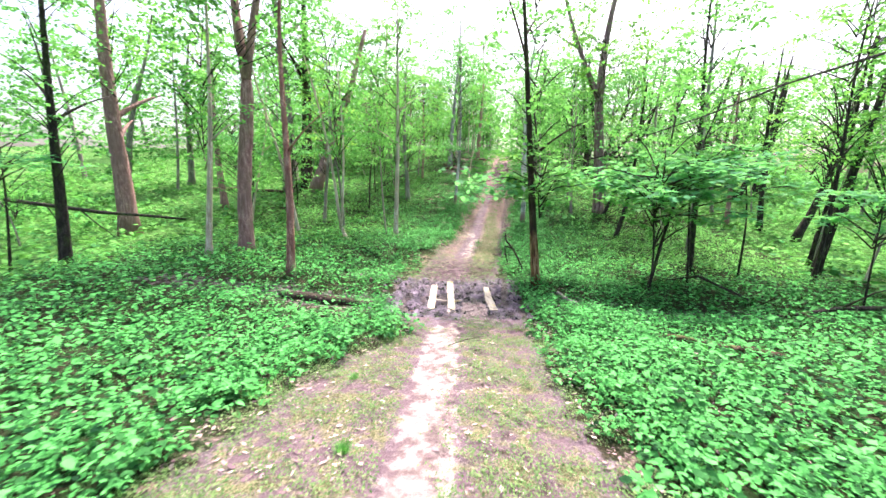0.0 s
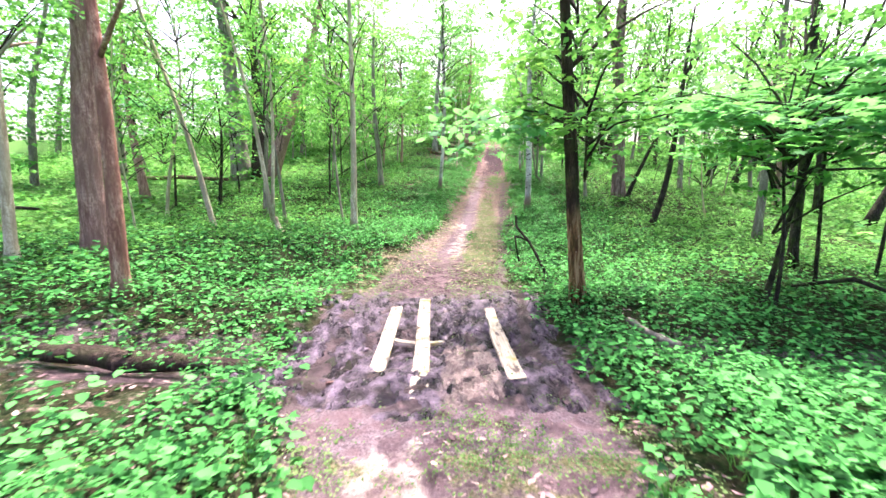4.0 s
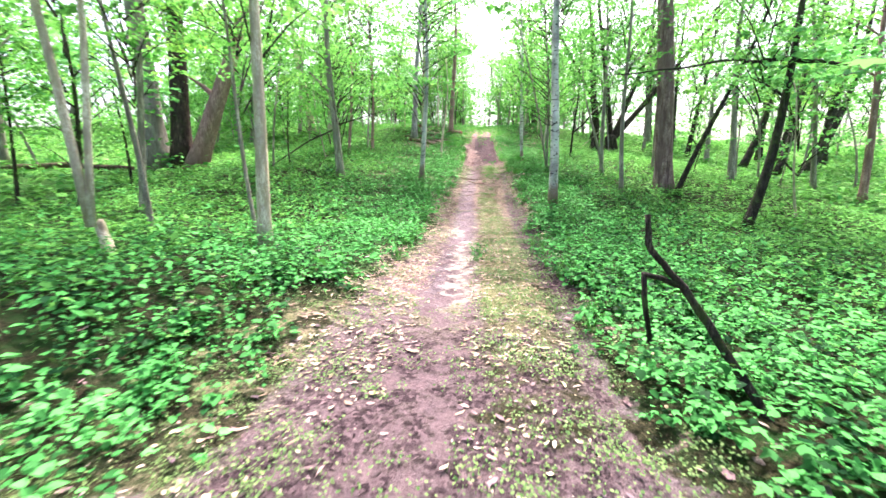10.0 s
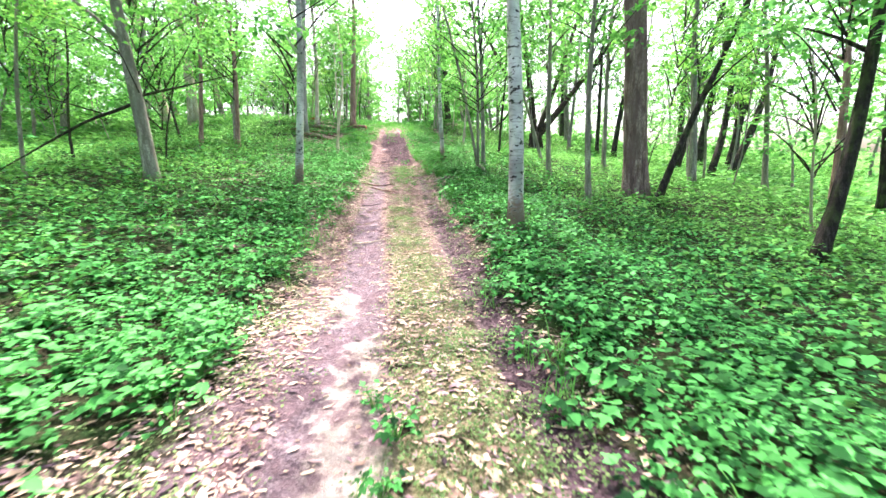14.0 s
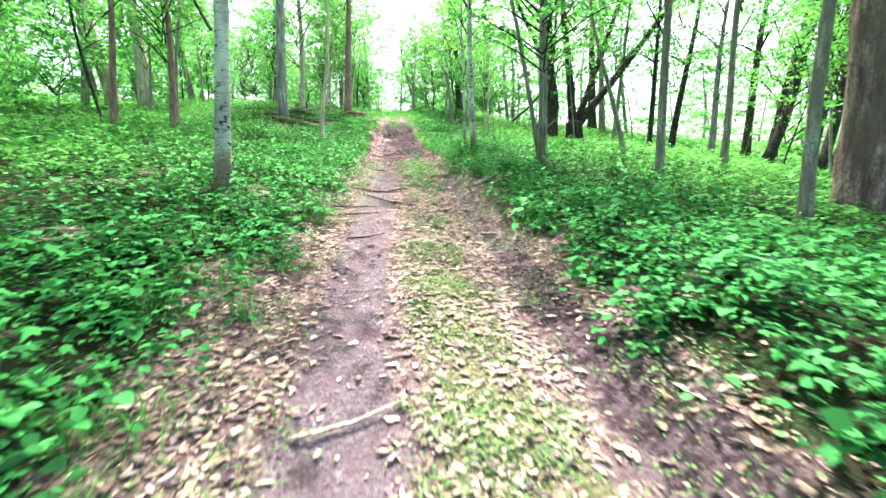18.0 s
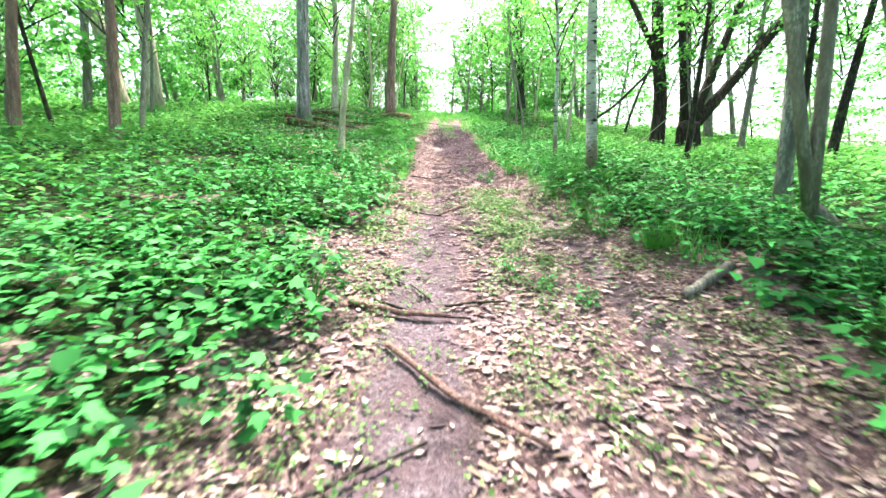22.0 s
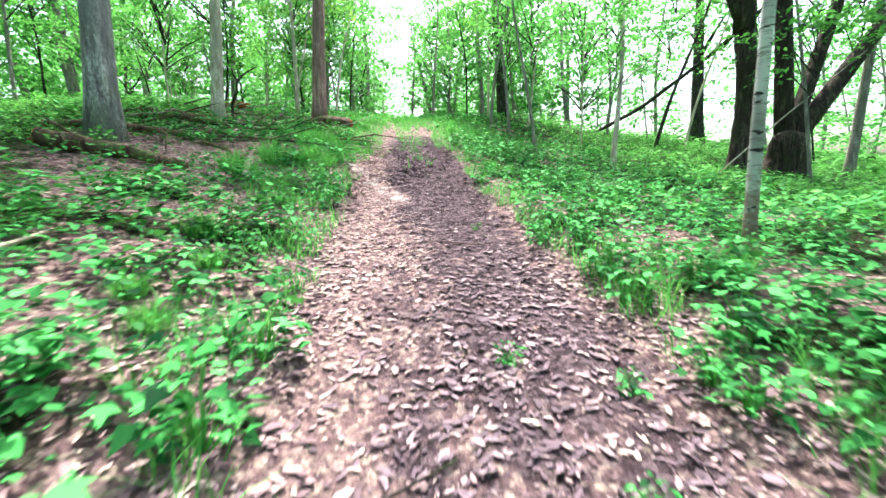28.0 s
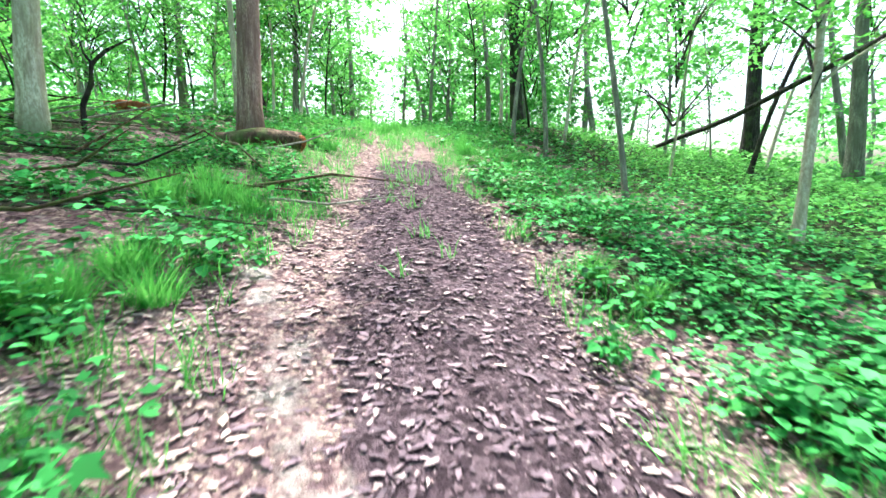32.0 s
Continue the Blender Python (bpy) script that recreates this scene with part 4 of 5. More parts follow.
tree(10.65, 48.5, 0.13, (-0.02, 0), 8, BARK_GREY, "thin", "thin sapling with bright leaves", 1)
tree(10.6, 42.6, 0.14, (0.06, -0.01), 6, BARK_PALE, "thin", "thin crooked pale sapling", 2, bend=0.25)
tree(14.1, 56.8, 0.6, (-0.05, 0), 13, BARK_DARK, "thin", "dark trunk beside the crest of the trail")


def long_bough(thing, points, radii, leafy, seed):
    """A long level bough of a tree, given in world points, with leaf sprays along a part of it."""
    r = np.random.RandomState(seed)
    base = np.array(thing.location)
    t = np.linspace(0, 1, len(points))
    s1 = np.linspace(0, 1, 16)
    q = np.stack([np.interp(s1, t, [p[k] for p in points]) for k in range(3)], -1) - base
    q[1:-1] += r.normal(0, 0.03, (14, 3))
    bough = part("bough", mesh_of("bough", *tube(q, np.interp(s1, t, radii), 7, 0.08, seed), BARK_DARK), thing)
    f = r.uniform(leafy[0], leafy[1], leafy[2])
    c = np.stack([np.interp(f, s1, q[:, k]) for k in range(3)], -1) + r.normal(0, 1, (leafy[2], 3)) * np.array([0.35, 0.5, 0.28])
    part("foliage", mesh_of("foliage", *strew(MAPLE, *sprays(r, c, 0.5, 13, 0.17, 0.15)), LEAF_MAPLE), bough)


long_bough(crooked, [(5.4, 21.2, 4.28), (7.0, 21.2, 4.42), (8.5, 21.2, 4.66), (9.8, 21.2, 4.7), (11.2, 21.2, 4.62), (13.0, 21.1, 4.55)], [0.012, 0.022, 0.035, 0.05, 0.04, 0.02], (0.5, 1.0, 40), 211)
long_bough(flaky, [(2.7, 11.9, 2.95), (2.0, 12.2, 3.2), (1.3, 12.4, 3.15), (0.85, 12.4, 2.95)], [0.022, 0.016, 0.01, 0.004], (0.3, 1.0, 18), 212)
long_bough(flaky, [(2.7, 11.9, 2.6), (2.6, 12.4, 2.95), (2.45, 12.9, 3.0)], [0.02, 0.014, 0.005], (0.4, 1.0, 12), 213)
long_bough(flaky, [(2.75, 11.9, 2.9), (3.5, 12.6, 3.25), (4.3, 13.2, 3.2)], [0.02, 0.014, 0.005], (0.3, 1.0, 18), 214)

# ---- undergrowth ----
def scatter(r, u0, u1, y0, y1, density):
    n = int(abs(u1 - u0) * (y1 - y0) * density)
    y = r.uniform(y0, y1, n)
    x = trail_x(y) + r.uniform(u0, u1, n)
    return x, y


def herbs():
    r = np.random.RandomState(5)
    pieces, sunlit_heap = [], []
    for u0, u1, y0, y1, dens, per, leaf, tall in (
        (-3.4, -0.7, -1, 46, 104, 10, 0.068, 0.30), (0.7, 3.4, -1, 46, 104, 10, 0.068, 0.30),
        (-6, -3.4, -1, 46, 78, 7, 0.085, 0.32), (3.4, 6, -1, 46, 78, 7, 0.085, 0.32),
        (-13, -6, -1, 52, 42, 7, 0.108, 0.34), (6, 13, -1, 12, 42, 7, 0.108, 0.34), (6, 13, 12, 52, 42, 7, 0.10, 0.28),
        (-40, -13, 0, 62, 5.4, 6, 0.28, 0.42), (13, 40, 0, 62, 5.8, 6, 0.27, 0.36),
        (-7, 7, 46, 58, 22, 6, 0.13, 0.3), (-30, 30, -16, -1, 4.0, 6, 0.3, 0.36),
    ):
        x, y = scatter(r, u0, u1, y0, y1, dens)
        keep = r.uniform(0, 1, len(x)) < cover(x, y) * (0.82 + 0.3 * wave(x, y, 30, 2.0))
        x, y = x[keep], y[keep]
        n = len(x)
        z = land(x, y)
        hgt = tall * r.uniform(0.35, 1.15, n) * (1 + 0.3 * wave(x, y, 31, 3.0))
        k = n * per
        i = np.repeat(np.arange(n), per)
        a = r.uniform(0, 6.283, k)
        f = np.clip(r.choice([0.3, 0.62, 0.92, 1.0], k) + r.normal(0, 0.06, k), 0.1, 1.05)
        d = (0.03 + 0.12 * r.uniform(0, 1, k)) * leaf / 0.085
        p = np.stack([x[i] + np.cos(a) * d, y[i] + np.sin(a) * d, z[i] + hgt[i] * f], -1)
        big = leaf * (0.45 + 1.1 * r.uniform(0, 1, k) ** 1.8) * np.where(f > 0.97, 0.75, 1) * (1 + 0.35 * wave(x, y, 33, 1.1))[i]
        lobed = (wave(x, y, 32, 1.7)[i] + r.normal(0, 0.3, k)) > 0
        side = x - trail_x(y)
        # chance of the sunlit leaf colour, rising away from the trail
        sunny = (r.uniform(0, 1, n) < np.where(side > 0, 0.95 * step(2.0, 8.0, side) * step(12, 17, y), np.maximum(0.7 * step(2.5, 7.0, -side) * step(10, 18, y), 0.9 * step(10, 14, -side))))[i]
        oval, cleft = (LEAF6, TRILOBE) if leaf < 0.08 else (FAR_LEAF, FAR_LEAF)
        for shape, sel, heap in ((oval, ~lobed & sunny, sunlit_heap), (cleft, lobed & sunny, sunlit_heap), (oval, ~lobed & ~sunny, pieces), (cleft, lobed & ~sunny, pieces)):
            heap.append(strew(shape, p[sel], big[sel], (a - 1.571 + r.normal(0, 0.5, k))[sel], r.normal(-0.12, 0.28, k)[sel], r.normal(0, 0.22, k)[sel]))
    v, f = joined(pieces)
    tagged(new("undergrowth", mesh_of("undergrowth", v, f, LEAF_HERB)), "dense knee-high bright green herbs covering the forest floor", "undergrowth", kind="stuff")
    tagged(new("sunlit_herbs", mesh_of("sunlit_herbs", *joined(sunlit_heap), LEAF_SUNLIT)), "pale yellow-green herbs and grass under open trees, sunlight put into their colour", "undergrowth", kind="stuff")


herbs()


def dry_leaf(r):
    """A narrow dead leaf, folded along its midrib, with an uneven outline and a curled tip."""
    w, curl = r.uniform(0.10, 0.32), r.uniform(-0.02, 0.09)
    j = r.uniform(-0.2, 0.2, 6)
    side = [w * r.uniform(0.35, 1.3) for _ in range(4)]
    v = [(j[0] * 0.3, -0.5, 0.0), (side[0], -0.18 + j[1], curl), (side[1] * 0.85, 0.2 + j[2], curl * 0.8), (j[3], 0.52, r.uniform(-0.02, 0.10)), (-side[2] * 0.85, 0.22 + j[4], curl), (-side[3], -0.16 + j[5], curl * 0.9)]
    return np.array(v, float), np.array([(0, 1, 2, 3), (0, 3, 4, 5)])


def dead_leaves():
    r = np.random.RandomState(6)
    x1, y1 = scatter(r, -4.8, 4.2, 0.3, 52, 520)
    x2, y2 = scatter(r, -2.1, 1.8, 14.5, 46, 1250)
    x, y = np.concatenate([x1, x2]), np.concatenate([y1, y2])
    u = x - trail_x(y)
    left, right = half_widths(y)
    inside = (u > -left - 0.3) & (u < right + 0.3)
    rut = np.exp(-(((u + 0.57) / 0.36) ** 4)) + 0.95 * np.exp(-(((u - 0.99) / 0.28) ** 4)) * (1 - 0.6 * step(25, 28.5, y))
    share = np.where(inside, 0.30 + 0.6 * step(14, 22, y), 0.9 * (1 - cover(x, y)) + 0.05)
    share = share * np.where(inside, 1 - np.clip(rut, 0, 1) * (0.95 - 0.5 * step(29, 36, y)), 1) * (1 - 0.2 * np.exp(-(((u - 0.3) / 0.5) ** 2)) * step(35.5, 38, y))
    share = share * (1 - 0.96 * ((y > 8.4) & (y < 12.8) & (u > -2.4) & (u < 2.0))) * np.where((y > 8) & (y < 18) & ~inside, 0.35, 1)
    share = share * np.clip(0.72 + 0.35 * wave(x, y, 40, 1.3) + 0.45 * wave(x, y, 42, 0.38), 0.06, 1) * (1 - 0.3 * np.exp(-(((u - 0.3) / 0.7) ** 2)) * step(32, 36, y))
    share = share * (1 - 0.75 * sun_strip(u, x, y)) * (1 - 0.15 * step(37, 40, y) * np.exp(-(((u - 0.22) / 0.75) ** 4)))
    keep = r.uniform(0, 1, len(x)) < share
    x, y = x[keep], y[keep]
    n = len(x)
    p = np.stack([x, y, land(x, y) + r.uniform(0.005, 0.016, n)], -1)
    size, turn, tilt, roll = 0.018 + 0.085 * r.uniform(0, 1, n) ** 2.6, r.uniform(0, 6.283, n), r.normal(0, 0.09, n), r.normal(0, 0.11, n)
    kind = r.randint(0, 12, n)
    u = x - trail_x(y)
    damp = r.uniform(0, 1, n) < 0.12 + 0.6 * step(29, 31, y) * (1 - step(36, 38, y)) * np.exp(-(((u + 0.3) / 0.42) ** 4)) + 0.84 * step(33.5, 37, y) * np.exp(-(((u - np.interp(y, [38, 40.5], [0.42, 0.27])) / np.interp(y, [38, 40.5], [0.66, 0.92])) ** 4))
    straw = ~damp & (r.uniform(0, 1, n) < 0.7 * step(12, 15, y) * (1 - step(26, 31, y)) * (np.abs(u) < 2.4))
    for name, material, label, sort in (("leaf_litter", LITTER, "pinkish-brown dead leaves strewn over the trail", ~damp & ~straw), ("straw_leaf_litter", LITTER_STRAW, "straw-coloured dry leaves strewn over the trail", straw), ("damp_leaf_litter", LITTER_WET, "dark purple damp dead leaves trodden into the trail", damp)):
        v, f = joined([strew(dry_leaf(r), p[sort & (kind == k)], size[sort & (kind == k)], turn[sort & (kind == k)], tilt[sort & (kind == k)], roll[sort & (kind == k)]) for k in range(12)])
        tagged(new(name, mesh_of(name, v, f, material)), label, "leaf litter", kind="stuff")


dead_leaves()


def trail_greens():
    """Low trodden plants on the crown of the trail and along its edges."""
    r = np.random.RandomState(7)
    x, y = scatter(r, -3.6, 1.8, 0.5, 34, 420)
    u = x - trail_x(y)
    left, right = half_widths(y)
    mid = np.exp(-(((u - np.interp(y, [20, 24], [0.32, 0.17])) / np.interp(y, [20, 24], [0.52, 0.36])) ** 4)) * np.where(y > 12.6, np.interp(y, [13, 16], [0.45, 1.1]), 0.7) * (1 - 0.75 * step(25, 29, y)) + (0.3 * step(25, 28, y) + 1.0 * step(29.8, 31.5, y)) * np.exp(-(((u - 0.42) / 0.28) ** 2))
    rim = np.exp(-(((u + left) / 0.45) ** 2)) + np.exp(-(((u - right) / 0.4) ** 2))
    share = (mid + 0.5 * rim + 0.7 * (y < 8) * (u < -0.75) * (u > -2.6) + 0.5 * (y < 8) * (u > 0.1) + 0.3 * (u < -0.9) * step(12.2, 13.0, y) * (1 - step(15.5, 18, y)) * (1 - step(2.6, 3.6, -u)) + 0.12 * (np.abs(u) < 1.5) * step(12.2, 13, y) * (1 - step(15, 17, y))) * (0.6 + 0.7 * wave(x, y, 41, 1.3)) * (1 - 0.93 * ((y > 8.8) & (y < 12.4)))
    keep = r.uniform(0, 1, len(x)) < share
    x, y = x[keep], y[keep]
    per = 6
    i = np.repeat(np.arange(len(x)), per)
    k = len(i)
    a = r.uniform(0, 6.283, k)
    d = 0.07 * r.uniform(0, 1, k)
    p = np.stack([x[i] + np.cos(a) * d, y[i] + np.sin(a) * d, land(x, y)[i] + r.uniform(0.01, 0.07, k)], -1)
    v, f = strew(FAR_LEAF, p, r.uniform(0.011, 0.032, k) * np.interp(y, [28, 31], [1.0, 1.7])[i], a - 1.571, r.normal(0, 0.35, k), r.normal(0, 0.3, k))
    tagged(new("trail_plants", mesh_of("trail_plants", v, f, LEAF_OLIVE)), "low yellow-green trodden plants along the crown of the trail", "plants", kind="stuff")


trail_greens()


# where grass stands in thick tufts: x, y, half width
TUFTS = ((3.92, 42.1, 0.42), (3.65, 41.2, 0.35), (4.3, 43.9, 0.45), (3.5, 41.4, 0.35), (4.1, 41.45, 0.25), (4.7, 44.6, 0.5), (3.4, 40.0, 0.4))


def grass():
    r = np.random.RandomState(8)
    x, y = scatter(r, -6, 6, 1, 56, 40)
    u = x - trail_x(y)
    left, right = half_widths(y)
    d = np.where(u < 0, -u - left, u - right)
    share = np.exp(-((d - 0.35) ** 2) / 0.5) * step(0.15, 0.8, wave(x, y, 50, 2.4) + 0.5 * step(30, 40, y) - 0.3 * (y < 24)) * (1 - ((y > 8) & (y < 15))) * (d > 0.0)
    share = share + 0.9 * step(43, 48, y) * (np.abs(u) > 0.8) * (np.abs(u) < 3.5) + 0.5 * step(42, 45, y) * np.exp(-((u / 0.28) ** 2)) + 0.85 * step(48.5, 51, y) * (np.abs(u) <= 0.8)
    for px, py, wide in TUFTS:
        share = share + 1.3 * np.exp(-((x - px) ** 2 + (y - py) ** 2) / wide ** 2)
    keep = r.uniform(0, 1, len(x)) < share
    x, y = x[keep], y[keep]
    per = 12
    i = np.repeat(np.arange(len(x)), per)
    k = len(i)
    p = np.stack([x[i] + r.normal(0, 0.05, k), y[i] + r.normal(0, 0.05, k), land(x, y)[i] - 0.01], -1)
    v, f = strew(BLADE, p, r.uniform(0.10, 0.28, k), r.uniform(0, 6.283, k), r.normal(-0.35, 0.35, k))
    tagged(new("grass", mesh_of("grass", v, f, LEAF_GRASS)), "tufts of fresh green grass along the trail edge", "grass", kind="stuff")


grass()


# ---- the far wood ----
def far_wood():
    r = np.random.RandomState(9)
    stems, leaves = [], []
    spots = []
    while len(spots) < 138:
        y = r.uniform(-8, 95)
        u = r.uniform(-52, 52)
        x = float(trail_x(y)) + u
        if u < -13 and y < 30 and r.uniform() < 0.86 or abs(u) < 15 and y < 56 or abs(u) < (5 if y < 62 else 2.2) or (u > 13 and r.uniform() < 0.84) or (u < 0 and y < 75 and r.uniform() < 0.62) or y < 0 and abs(u) < 12:
            continue
        if any((x - a) ** 2 + (y - b) ** 2 < 5 for a, b in spots):
            continue
        spots.append((x, y))
    for x, y in spots:
        h, d = r.uniform(8, 15), r.uniform(0.14, 0.5)
        pts = trunk_points(h, r.normal(0, 0.10, 2), r, 0.45, 7) + np.array([x, y, height(x, y)])
        stems.append(tube(pts, d / 2 * (1 - 0.75 * np.linspace(0, 1, 7)), 7, 0.05, 1, False))
        (v, f), _ = crown_arrays(r.randint(9999), r.uniform(1.0, 3.0), h, r.uniform(2.2, 3.8), 52, 18, 0.36, 0.9)
        leaves.append((v + np.array([x, y, height(x, y)]), f))
    for _ in range(26):
        y, u = r.uniform(60, 96), r.uniform(1.6, 9) * r.choice([-1, 1])
        x = float(trail_x(y)) + u
        (v, f), _ = crown_arrays(r.randint(9999), r.uniform(0.3, 2.0), r.uniform(6, 12), r.uniform(1.6, 2.6), 40, 18, 0.24, 0.8)
        leaves.append((v + np.array([x, y, height(x, y)]), f))
    n = 220
    y, u = r.uniform(4, 80, n), r.uniform(15, 50, n) * r.choice([-1, -1, -1, 1], n)
    keep = (u > 0) | (y > 48) | (r.uniform(0, 1, n) < 0.3)
    y, u = y[keep], u[keep]
    for x, y in zip(trail_x(y) + u, y):
        (v, f), _ = crown_arrays(r.randint(9999), 0.3, r.uniform(1.5, 4), r.uniform(1.0, 2.2), 15, 14, 0.26, 0.7)
        leaves.append((v + np.array([x, y, height(x, y)]), f))
    tagged(new("far_trunks", mesh_of("far_trunks", *joined(stems), BARK_GREY)), "grey trunks of the wood further off", "wood", kind="stuff")
    tagged(new("far_foliage", mesh_of("far_foliage", *joined(leaves), LEAF_CROWN)), "sunlit green foliage of the wood further off", "wood", kind="stuff")


far_wood()


# ---- the young growth between the larger trees ----
def young_growth():
    r = np.random.RandomState(12)
    taken = [(o.location.x, o.location.y) for o in scene.collection.objects if o.name.startswith("tree")]
    made = 0
    while made < 84:
        y = r.uniform(14, 66)
        side = -1 if r.uniform() < 0.52 else 1
        u = side * r.uniform(5.5 if y > 24 else 8.5, 20)
        if y > 50:
            u = side * r.uniform(3.0, 16)
        x = float(trail_x(y)) + u
        if u > 0 and r.uniform() < (0.7 if y < 45 else 0.4) or u < -9 and y < 38 and r.uniform() < 0.9:
            continue
        if any((x - a) ** 2 + (y - b) ** 2 < 1.7 for a, b in taken):
            continue
        taken.append((x, y))
        made += 1
        kind = ("sapling", "mid", "thin", "mid", "sapling")[made % 5]
        h = {"sapling": r.uniform(3.5, 6), "mid": r.uniform(6.5, 10), "thin": r.uniform(7, 10)}[kind]
        bark = (BARK_GREY, BARK_DARK, BARK_PALE, BARK_GREY)[made % 4]
        tree(x, y, h * r.uniform(0.010, 0.018), tuple(r.normal(0, 0.11, 2)), h, bark, kind, "thin young tree with bright green leaves", 2, 0.42, None, 8, "tree", G_YOUNG)


young_growth()

maple(6.27, 11.95, 4.0, 2.3, 84, 201, (0.05, 0.0), 0.07)
maple(8.2, 13.2, 4.3, 2.2, 64, 202, (-0.05, 0.0), 0.08)
maple(10.6, 14.2, 4.4, 1.9, 26, 205, (0.0, 0.0), 0.08)
maple(11.4, 10.6, 3.2, 1.6, 24, 206, (0.05, 0.0), 0.06)
maple(-13.5, 12.3, 4.6, 2.0, 26, 208, (0.05, 0.0), 0.08)
maple(-11.6, 24.5, 5.0, 2.2, 34, 209, (0.05, 0.0), 0.12)
maple(-9.6, 26.6, 4.8, 2.0, 30, 210, (0.0, 0.0), 0.10)


for x, y, d, h, lx in ((13.0, 13.9, 0.16, 10, 0.12), (15.8, 17.2, 0.18, 11, 0.14)):
    tree(x, y, d, (lx, 0.0), h, BARK_DARK, "thin" if h > 9 else None, "slender dark stem with bare side branches", 5, 0.25, None, 8, "tree", G_YOUNG)

# ---- planks over the ditch ----
def plank(x0, y0, x1, y1, width, thick, seed, label, lift=0.0, z0=None, z1=None):
    r = np.random.RandomState(seed)
    a, b = Vector((x0, y0, (height(x0, y0) if z0 is None else z0) + lift)), Vector((x1, y1, (height(x1, y1) if z1 is None else z1) + lift))
    ln = (b - a).length
    n = max(6, int(ln / 0.12))
    ring = [(-0.5, 0.0), (-0.5, 0.8), (-0.46, 1.0), (0.46, 1.0), (0.5, 0.8), (0.5, 0.0)]
    verts, faces = [], []
    for i in range(n + 1):
        t = i / n
        edge = 1 - 0.10 * (i in (0, n)) * r.uniform(0.3, 1)
        for k, (p, q) in enumerate(ring):
            w = width * edge * (1 + 0.03 * math.sin(t * 9 + k)) + r.uniform(-0.006, 0.006)
            verts.append((p * w, t * ln + (r.uniform(-0.03, 0.03) if i in (0, n) else 0), q * thick - 0.035 * math.sin(math.pi * t) + r.uniform(-0.003, 0.003)))
    for i in range(n):
        for k in range(6):
            faces.append((i * 6 + k, (i + 1) * 6 + k, (i + 1) * 6 + (k + 1) % 6, i * 6 + (k + 1) % 6))
    me = bpy.data.meshes.new("plank")
    me.from_pydata(verts, [], faces + [(0, 1, 2, 3, 4, 5), tuple(n * 6 + k for k in (5, 4, 3, 2, 1, 0))])
    me.materials.append(PLANK)
    ob = new("plank", me)
    d = (b - a).normalized()
    ob.matrix_world = Matrix.Translation(a) @ d.to_track_quat("Y", "Z").to_matrix().to_4x4()
    return tagged(ob, label, "plank", "planks over the muddy ditch")


def mud_height(x, y):
    """The trodden mud: wheel ridges beside the planks, lumps, and hollows that hold water."""
    u = x - trail_x(y)
    ridge = lambda p, k, w, ph: np.sin((x - 0.12 * (y - 10.5)) * k + ph + 0.7 * wave(x, y, 12, 1.6)) * (0.75 + 0.4 * wave(x, y, 68, 0.6)) * np.exp(-(((x - p) / w) ** 2))
    z = 0.055 * ridge(-1.15, 14, 0.65, 0.4) + 0.055 * ridge(1.85, 17, 0.35, 1.0) + 0.015 * ridge(0.7, 12, 0.4, 0.0)
    z = z + (0.035 * wave(x, y, 61, 0.7) + 0.032 * wave(x, y, 62, 0.28) + 0.020 * wave(x, y, 63, 0.13) + 0.010 * wave(x, y, 70, 0.07)) * (0.35 + 0.65 * step(0.12, 0.3, np.minimum(np.minimum(np.abs(x + 0.28), np.abs(x - 0.22)), np.abs(x - 1.25))))
    z = z - 0.09 * np.exp(-(((x - 1.54) / 0.13) ** 2) - ((y - 10.5) / 0.4) ** 2) - 0.08 * np.exp(-(((x + 1.0) / 0.28) ** 2) - ((y - 9.7) / 0.5) ** 2)
    return z - 0.06 * np.exp(-(((x - 0.1) / 0.35) ** 2) - ((y - 10.9) / 0.25) ** 2)


def make_mud():
    xs, ys = np.arange(-2.6, 2.7, 0.028), np.arange(8.2, 14.4, 0.034)
    X, Y = np.meshgrid(xs, ys)
    U = X - trail_x(Y)
    rim = np.minimum(step(0, 0.5, U + 2.25 + 0.3 * wave(X, Y, 64, 1.4)), step(0, 0.4, 1.85 - U + 0.2 * wave(X, Y, 65, 1.2)))
    rim = np.minimum(rim, np.minimum(step(8.25, 9.1, Y + 0.25 * wave(X, Y, 66, 1.0)), 1 - step(12.3, 13.3, Y + 0.35 * wave(X, Y, 67, 1.0))))
    Z = land(X, Y, True, 0.0) + rim * (0.035 + mud_height(X, Y)) - 0.05 * (1 - rim)
    n, m = X.shape
    idx = np.arange(n * m).reshape(n, m)
    faces = np.stack([idx[:-1, :-1], idx[:-1, 1:], idx[1:, 1:], idx[1:, :-1]], -1).reshape(-1, 4)
    me = mesh_of("mud", np.stack([X, Y, Z], -1).reshape(-1, 3), faces, MUD)
    # from relief: wetness of the hollows together with their painted shade
    wet = np.clip(0.5 - 9.0 * mud_height(X, Y) + 0.3 * wave(X, Y, 69, 0.5), 0, 1)
    me.attributes.new("wet", "FLOAT", "POINT").data.foreach_set("value", np.asarray(wet, np.float32).ravel())
    dry = 0.85 * np.exp(-(((X - 0.78) / 0.32) ** 4)) * (1 - step(10.1, 11.0, Y)) + 0.6 * step(12.6, 13.4, Y)
    me.attributes.new("dry", "FLOAT", "POINT").data.foreach_set("value", np.asarray(dry, np.float32).ravel())
    tagged(new("mud", me), "churned purple-brown wet mud with wheel ridges", "mud", kind="structure")


make_mud()


